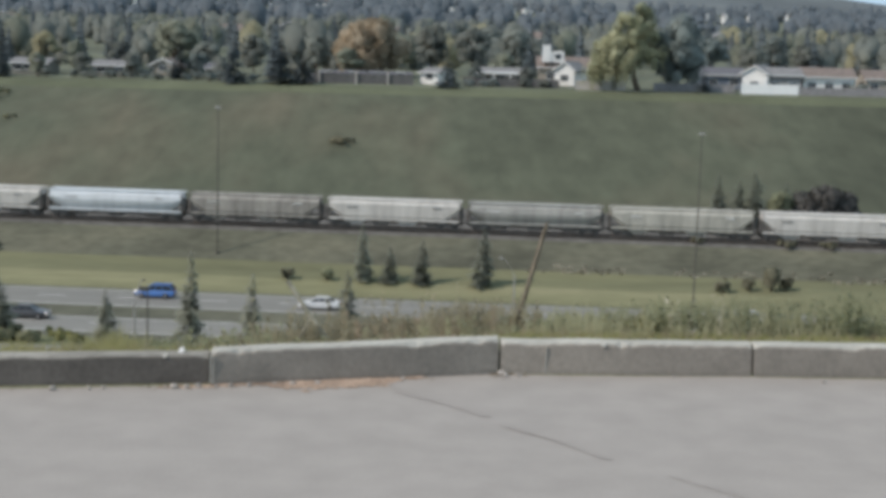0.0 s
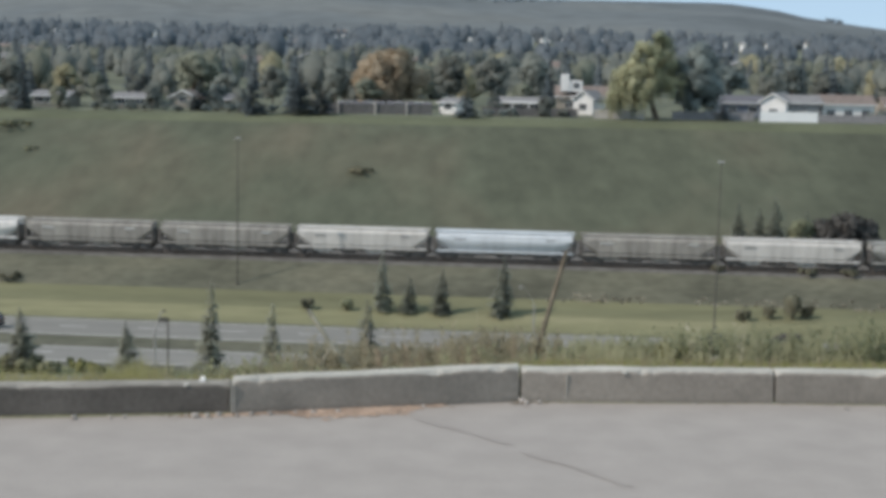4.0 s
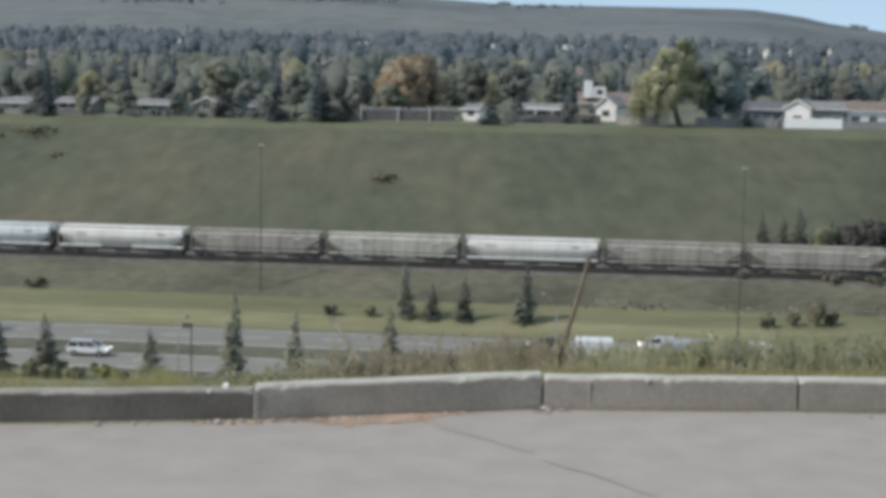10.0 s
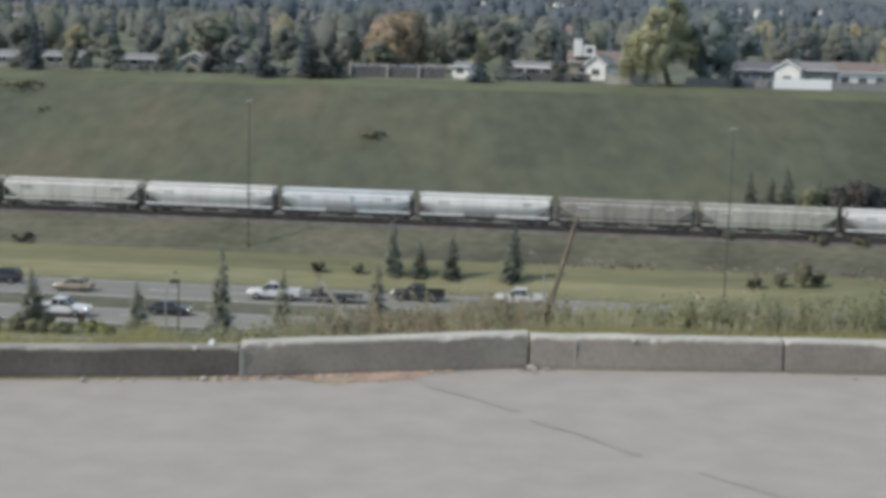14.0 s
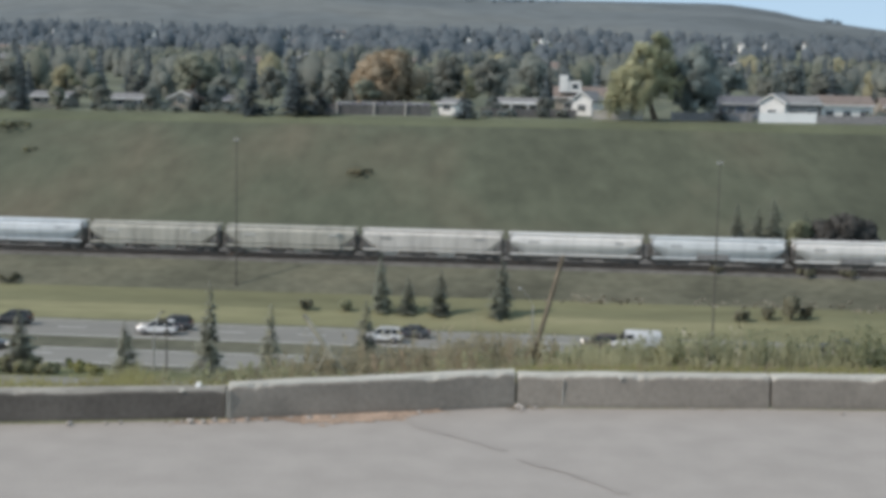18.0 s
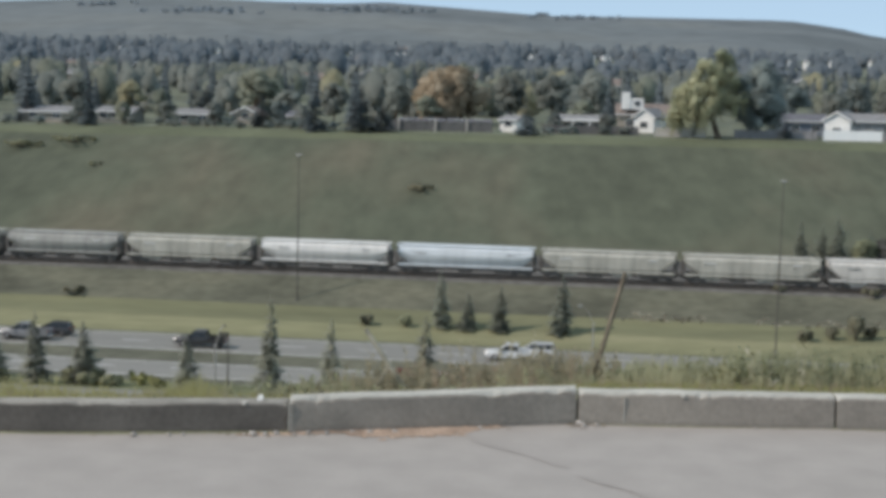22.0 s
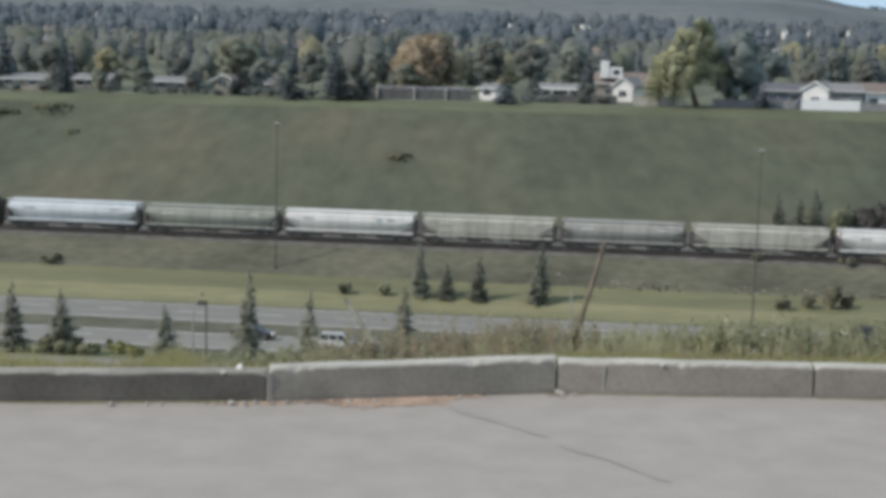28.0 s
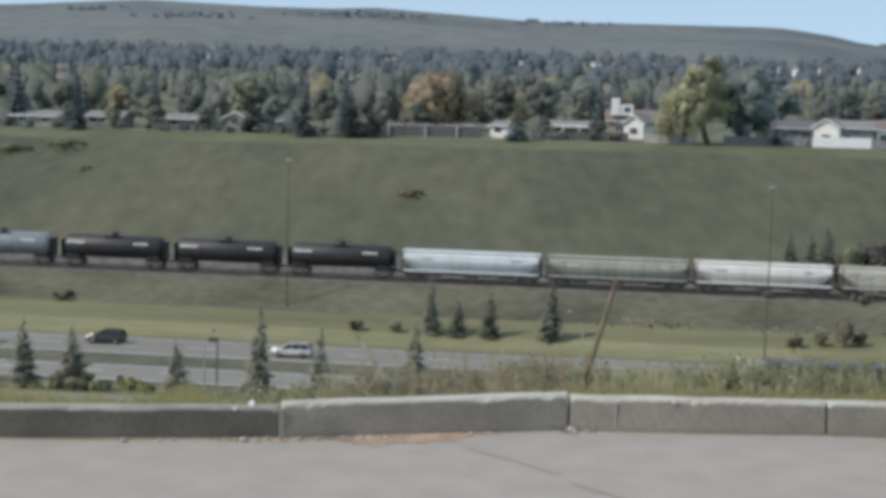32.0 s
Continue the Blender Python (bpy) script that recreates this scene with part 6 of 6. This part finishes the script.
def hopper(length, paint, ribbed, label, patch=False):
    """Covered grain hopper: a long body with sloping ends, roof walk, hatches, outlets and end cages."""
    e = thing("hopper_car", label, "rail car", "cars of the freight train")
    B = length - 1.2
    h = B / 2
    zt, zs = 3.42, 1.5
    rows = []
    # section: straight or bulging sides
    for x, lift in ((-h, 1.25), (-h + 1.9, 0.0), (h - 1.9, 0.0), (h, 1.25)):
        if ribbed:
            half = [(1.25, zs - 0.35 + lift), (1.5, zs + lift), (1.5, zt - 0.32), (1.25, zt - 0.06), (0.7, zt + 0.04)]
        else:
            half = [(0.95, zs - 0.55 + lift), (1.36, zs + lift * 0.8), (1.58, zs + 0.75 + lift * 0.4), (1.58, max(zt - 0.85, zs + 0.8 + lift * 0.4)), (1.4, zt - 0.35), (1.05, zt - 0.06), (0.55, zt + 0.06)]
        rows.append([(x, -y, z) for y, z in half] + [(x, y, z) for y, z in reversed(half)])
    part("body", Geo().loft(rows), paint, e, smooth=not ribbed)
    for y in (-1.4, 1.4):
        part("side_sill", Geo().box(-h, h, y - 0.06, y + 0.06, zs - 0.52, zs - 0.2), paint, e)
    part("centre_sill", Geo().box(-length / 2 + 0.3, length / 2 - 0.3, -0.34, 0.34, 0.5, 1.2), "under", e)
    if ribbed:
        n = 15
        for i in range(n):
            x = -h + 1.2 + (B - 2.4) * i / (n - 1)
            part("rib", Geo().box(x - 0.05, x + 0.05, -1.54, -1.49, zs, zt - 0.3, 0.02), paint, e)
    else:
        for z in (zt - 0.42,):
            part("roof_seam", Geo().box(-h + 0.3, h - 0.3, -1.50, -1.42, z - 0.04, z + 0.04), paint, e)
    for y in (-0.95, 0.95):
        part("running_board", Geo().box(-h - 0.25, h + 0.25, y - 0.2, y + 0.2, zt + 0.13, zt + 0.24), paint, e)
    part("roof_hatch", Geo().box(-h + 0.6, h - 0.6, -0.38, 0.38, zt + 0.02, zt + 0.26, 0.06), paint, e, "long trough hatch")
    m = 4 if ribbed else 3
    for i in range(m):
        x = (i - (m - 1) / 2) * (B - 3.2) / m
        part("outlet", Geo().loft([[(x - 1.6, -1.3, zs - 0.4), (x + 1.6, -1.3, zs - 0.4), (x + 1.6, 1.3, zs - 0.4), (x - 1.6, 1.3, zs - 0.4)], [(x - 0.85, -1.0, 0.36), (x + 0.85, -1.0, 0.36), (x + 0.85, 1.0, 0.36), (x - 0.85, 1.0, 0.36)]]), paint if ribbed and i % 2 == 0 else "under", e, "sloping discharge outlet")
    for s in (-1, 1):
        # sloped end plate, posts and ladder
        part("slope_sheet", Geo().loft([[(s * (h - 0.1), y, zs + 0.95) for y in (-1.2, 1.2)] + [(s * (h - 2.1), y, zs - 0.45) for y in (1.2, -1.2)], [(s * (h - 0.2), y, zs + 0.85) for y in (-1.2, 1.2)] + [(s * (h - 2.2), y, zs - 0.55) for y in (1.2, -1.2)]]), "under", e)
        part("end_platform", Geo().box(min(s * (h - 1.6), s * (length / 2 - 0.35)), max(s * (h - 1.6), s * (length / 2 - 0.35)), -1.45, 1.45, 1.08, 1.24), "under", e)
        for y in (-1.42, 1.42):
            part("end_post", Geo().box(s * (h - 0.05) - 0.07, s * (h - 0.05) + 0.07, y - 0.06, y + 0.06, 1.24, zt - 0.2), "under", e)
        g = Geo()
        for k in range(8):
            z = 1.3 + k * 0.31
            g.box(s * (h + 0.02) - 0.02, s * (h + 0.02) + 0.02, -1.45, -1.0, z, z + 0.03)
        for y in (-1.45, -1.0):
            g.box(s * (h + 0.02) - 0.02, s * (h + 0.02) + 0.02, y - 0.02, y + 0.02, 1.2, zt + 0.1)
        part("ladder", g, "under", e)
        part("brake_gear", Geo().box(min(s * (h + 0.05), s * (length / 2 - 0.14)), max(s * (h + 0.05), s * (length / 2 - 0.14)), -1.1, 0.3, 1.24, 2.8, 0.05), "under", e)
        part("coupler", Geo().box(min(s * (length / 2 - 0.5), s * length / 2), max(s * (length / 2 - 0.5), s * length / 2), -0.15, 0.15, 0.72, 1.0, 0.03), "under", e)
        bogie(e, s * (length / 2 - 2.1))
    if patch:
        part("paint_patch", Geo().box(-2.6, 1.4, -1.53, -1.44, 1.02, 1.72), "patch", e, "dull grey paint patch")
    for i, (x, w, z) in enumerate(((-h + 2.3, 1.5, 2.6), (h - 3.4, 1.1, 2.7))):
        part("stencil", Geo().box(x, x + w, -1.605, -1.57, z, z + 0.13), "stencil" if paint in ("hop_tan", "hop_brown", "hop_grey", "hop_olive") else "patch", e, "small stencilled bar")
    return e


def tank_car(length, paint, label):
    e = thing("tank_car", label, "rail car", "cars of the freight train")
    h = length / 2 - 0.75
    r, zc = 1.5, 2.55
    rows = []
    for x, k in ((-h, 0.25), (-h + 0.12, 0.62), (-h + 0.4, 0.88), (-h + 0.75, 1.0), (0, 1.0), (h - 0.75, 1.0), (h - 0.4, 0.88), (h - 0.12, 0.62), (h, 0.25)):
        rows.append([(x, r * k * math.cos(a), zc + r * k * math.sin(a)) for a in [2 * math.pi * i / 22 for i in range(22)]])
    part("tank", Geo().loft(rows), paint, e, smooth=True)
    part("dome", Geo().tube((0, 0, zc + r - 0.1), (0, 0, zc + r + 0.42), 0.42, 0.4, 12), "tank", e)
    part("manway_platform", Geo().box(-1.2, 1.2, -1.0, 1.0, zc + r - 0.12, zc + r - 0.05), "tank", e)
    for y in (-0.98, 0.98):
        part("hand_rail", Geo().box(-1.2, 1.2, y - 0.02, y + 0.02, zc + r + 0.3, zc + r + 0.34), "tank", e)
    for s in (-1, 1):
        part("saddle", Geo().box(s * (h - 1.4) - 0.9, s * (h - 1.4) + 0.9, -1.15, 1.15, 0.85, 1.5, 0.05), "tank", e)
        part("stub_sill", Geo().box(min(s * (h - 2.6), s * (length / 2 - 0.4)), max(s * (h - 2.6), s * (length / 2 - 0.4)), -0.3, 0.3, 0.75, 1.1), "under", e)
        part("head_shield", Geo().box(min(s * (h + 0.02), s * (h + 0.1)), max(s * (h + 0.02), s * (h + 0.1)), -1.3, 1.3, 1.1, 3.4, 0.03), "tank", e)
        part("coupler", Geo().box(min(s * (length / 2 - 0.5), s * length / 2), max(s * (length / 2 - 0.5), s * length / 2), -0.15, 0.15, 0.72, 1.0, 0.03), "under", e)
        bogie(e, s * (h - 1.4))
    for x0, x1 in ((-h + 0.7, -h + 3.1), (h - 4.0, h - 2.0)):
        part("stencil", Geo().box(x0, x1, -1.43, -1.38, 2.86, 3.2), "stencil", e, "white stencilled bar")
    return e


# couplings behind each car, from the head of the train, metres along the track at the start
COUPLINGS = (81.9, 63.98, 44.96, 25.94, 7.89, -10.15, -28.08, -46.68, -64.66, -82.53, -100.38, -118.25, -136.12, -154.04, -171.88, -189.72, -207.71, -226.39, -244.32, -262.22, -280.78, -298.86, -316.91, -333.23, -351.16, -369.09, -387.65, -406.37, -421.46, -436.7, -452.1, -467.4)
CARS = ("grey", "pale", "tan", "grey", "pale", "brown", "shiny", "pale", "brown", "brown", "white", "tan", "brown", "white*", "ice*", "white", "pale", "tan", "tan", "shiny", "white", "tan", "grey", "tan", "white", "olive", "shiny", "T", "T", "T", "TG")
TRAVEL = ((0, 0.0), (1, 11.87), (2, 23.97), (3, 35.9), (6, 72.06), (7, 84.09), (8, 96.28), (9, 108.23), (10, 120.46), (11, 132.71), (12, 144.85), (13, 157.2), (14, 169.56), (17, 206.2), (18, 218.43), (19, 230.9), (20, 244.1), (21, 256.79), (22, 269.4), (23, 282.06),
          (24, 294.74), (27, 333.14), (28, 345.78), (29, 358.66), (30, 371.6), (31, 384.16), (32, 396.97))
LOOKS = {"tan": "dusty tan ribbed", "brown": "grimy grey-brown ribbed", "grey": "dull grey", "pale": "pale weathered", "white": "white", "ice": "cool white", "shiny": "bright silvery white cylindrical", "olive": "olive-grey cylindrical"}


def make_train():
    made, first = [], {}
    for a, b, look_word in zip(COUPLINGS, COUPLINGS[1:], CARS):
        L = round(a - b, 1)
        key = (look_word, round(L))
        if key in first:
            e = copy_thing(first[key], pose(0, 0, 0))
        elif look_word[0] == "T":
            e = tank_car(15.2, "tank_grey" if look_word == "TG" else "tank", ("grey" if look_word == "TG" else "black") + " cylindrical tank car with white stencil bars")
        else:
            w = look_word.strip("*")
            e = hopper(L, "hop_" + w, w in ("tan", "brown", "pale"), LOOKS[w] + " covered grain hopper car", "*" in look_word)
        first.setdefault(key, e)
        made.append((e, (a + b) / 2))
    return made


# ---- build ----
make_ground()
far_road = strip("road", 147.6, 157.4, -26.98, 1500, "grey asphalt far carriageway of a highway", "road")
near_road = strip("road", 133.6, 141.2, -26.98, 1500, "grey asphalt near carriageway of a highway", "road")
strip("road", 114.6, 121.4, -25.73, 1500, "grey asphalt frontage road below the slope", "road")
road_lines(far_road, -26.98, 152.5, (147.9, 157.1))
road_lines(near_road, -26.98, 137.8, (133.9, 140.9))
make_lot()
make_kerb()
make_track()
make_poles()
make_houses()
make_front_trees()
make_valley_plants()
make_woods()
make_verge()
vehicles = make_traffic()
train = make_train()


def motions():
    for e, lane, u, speed in vehicles:
        v, z = LANES[lane]
        rows = []
        for t in (0.0, 16.0, 32.0):
            x = u + speed * t
            rows.append((t, pose(x, v - SKEW * x, z, 0, 0, TURN + (0 if speed > 0 else 180))))
        walk(e, rows)
    for e, s in train:
        rows = []
        for t, d in TRAVEL:
            x = (s + d) / math.hypot(1, SKEW)
            rows.append((t, pose(x, 180 - SKEW * x, -21.45, 0, 0, TURN)))
        walk(e, rows)


motions()
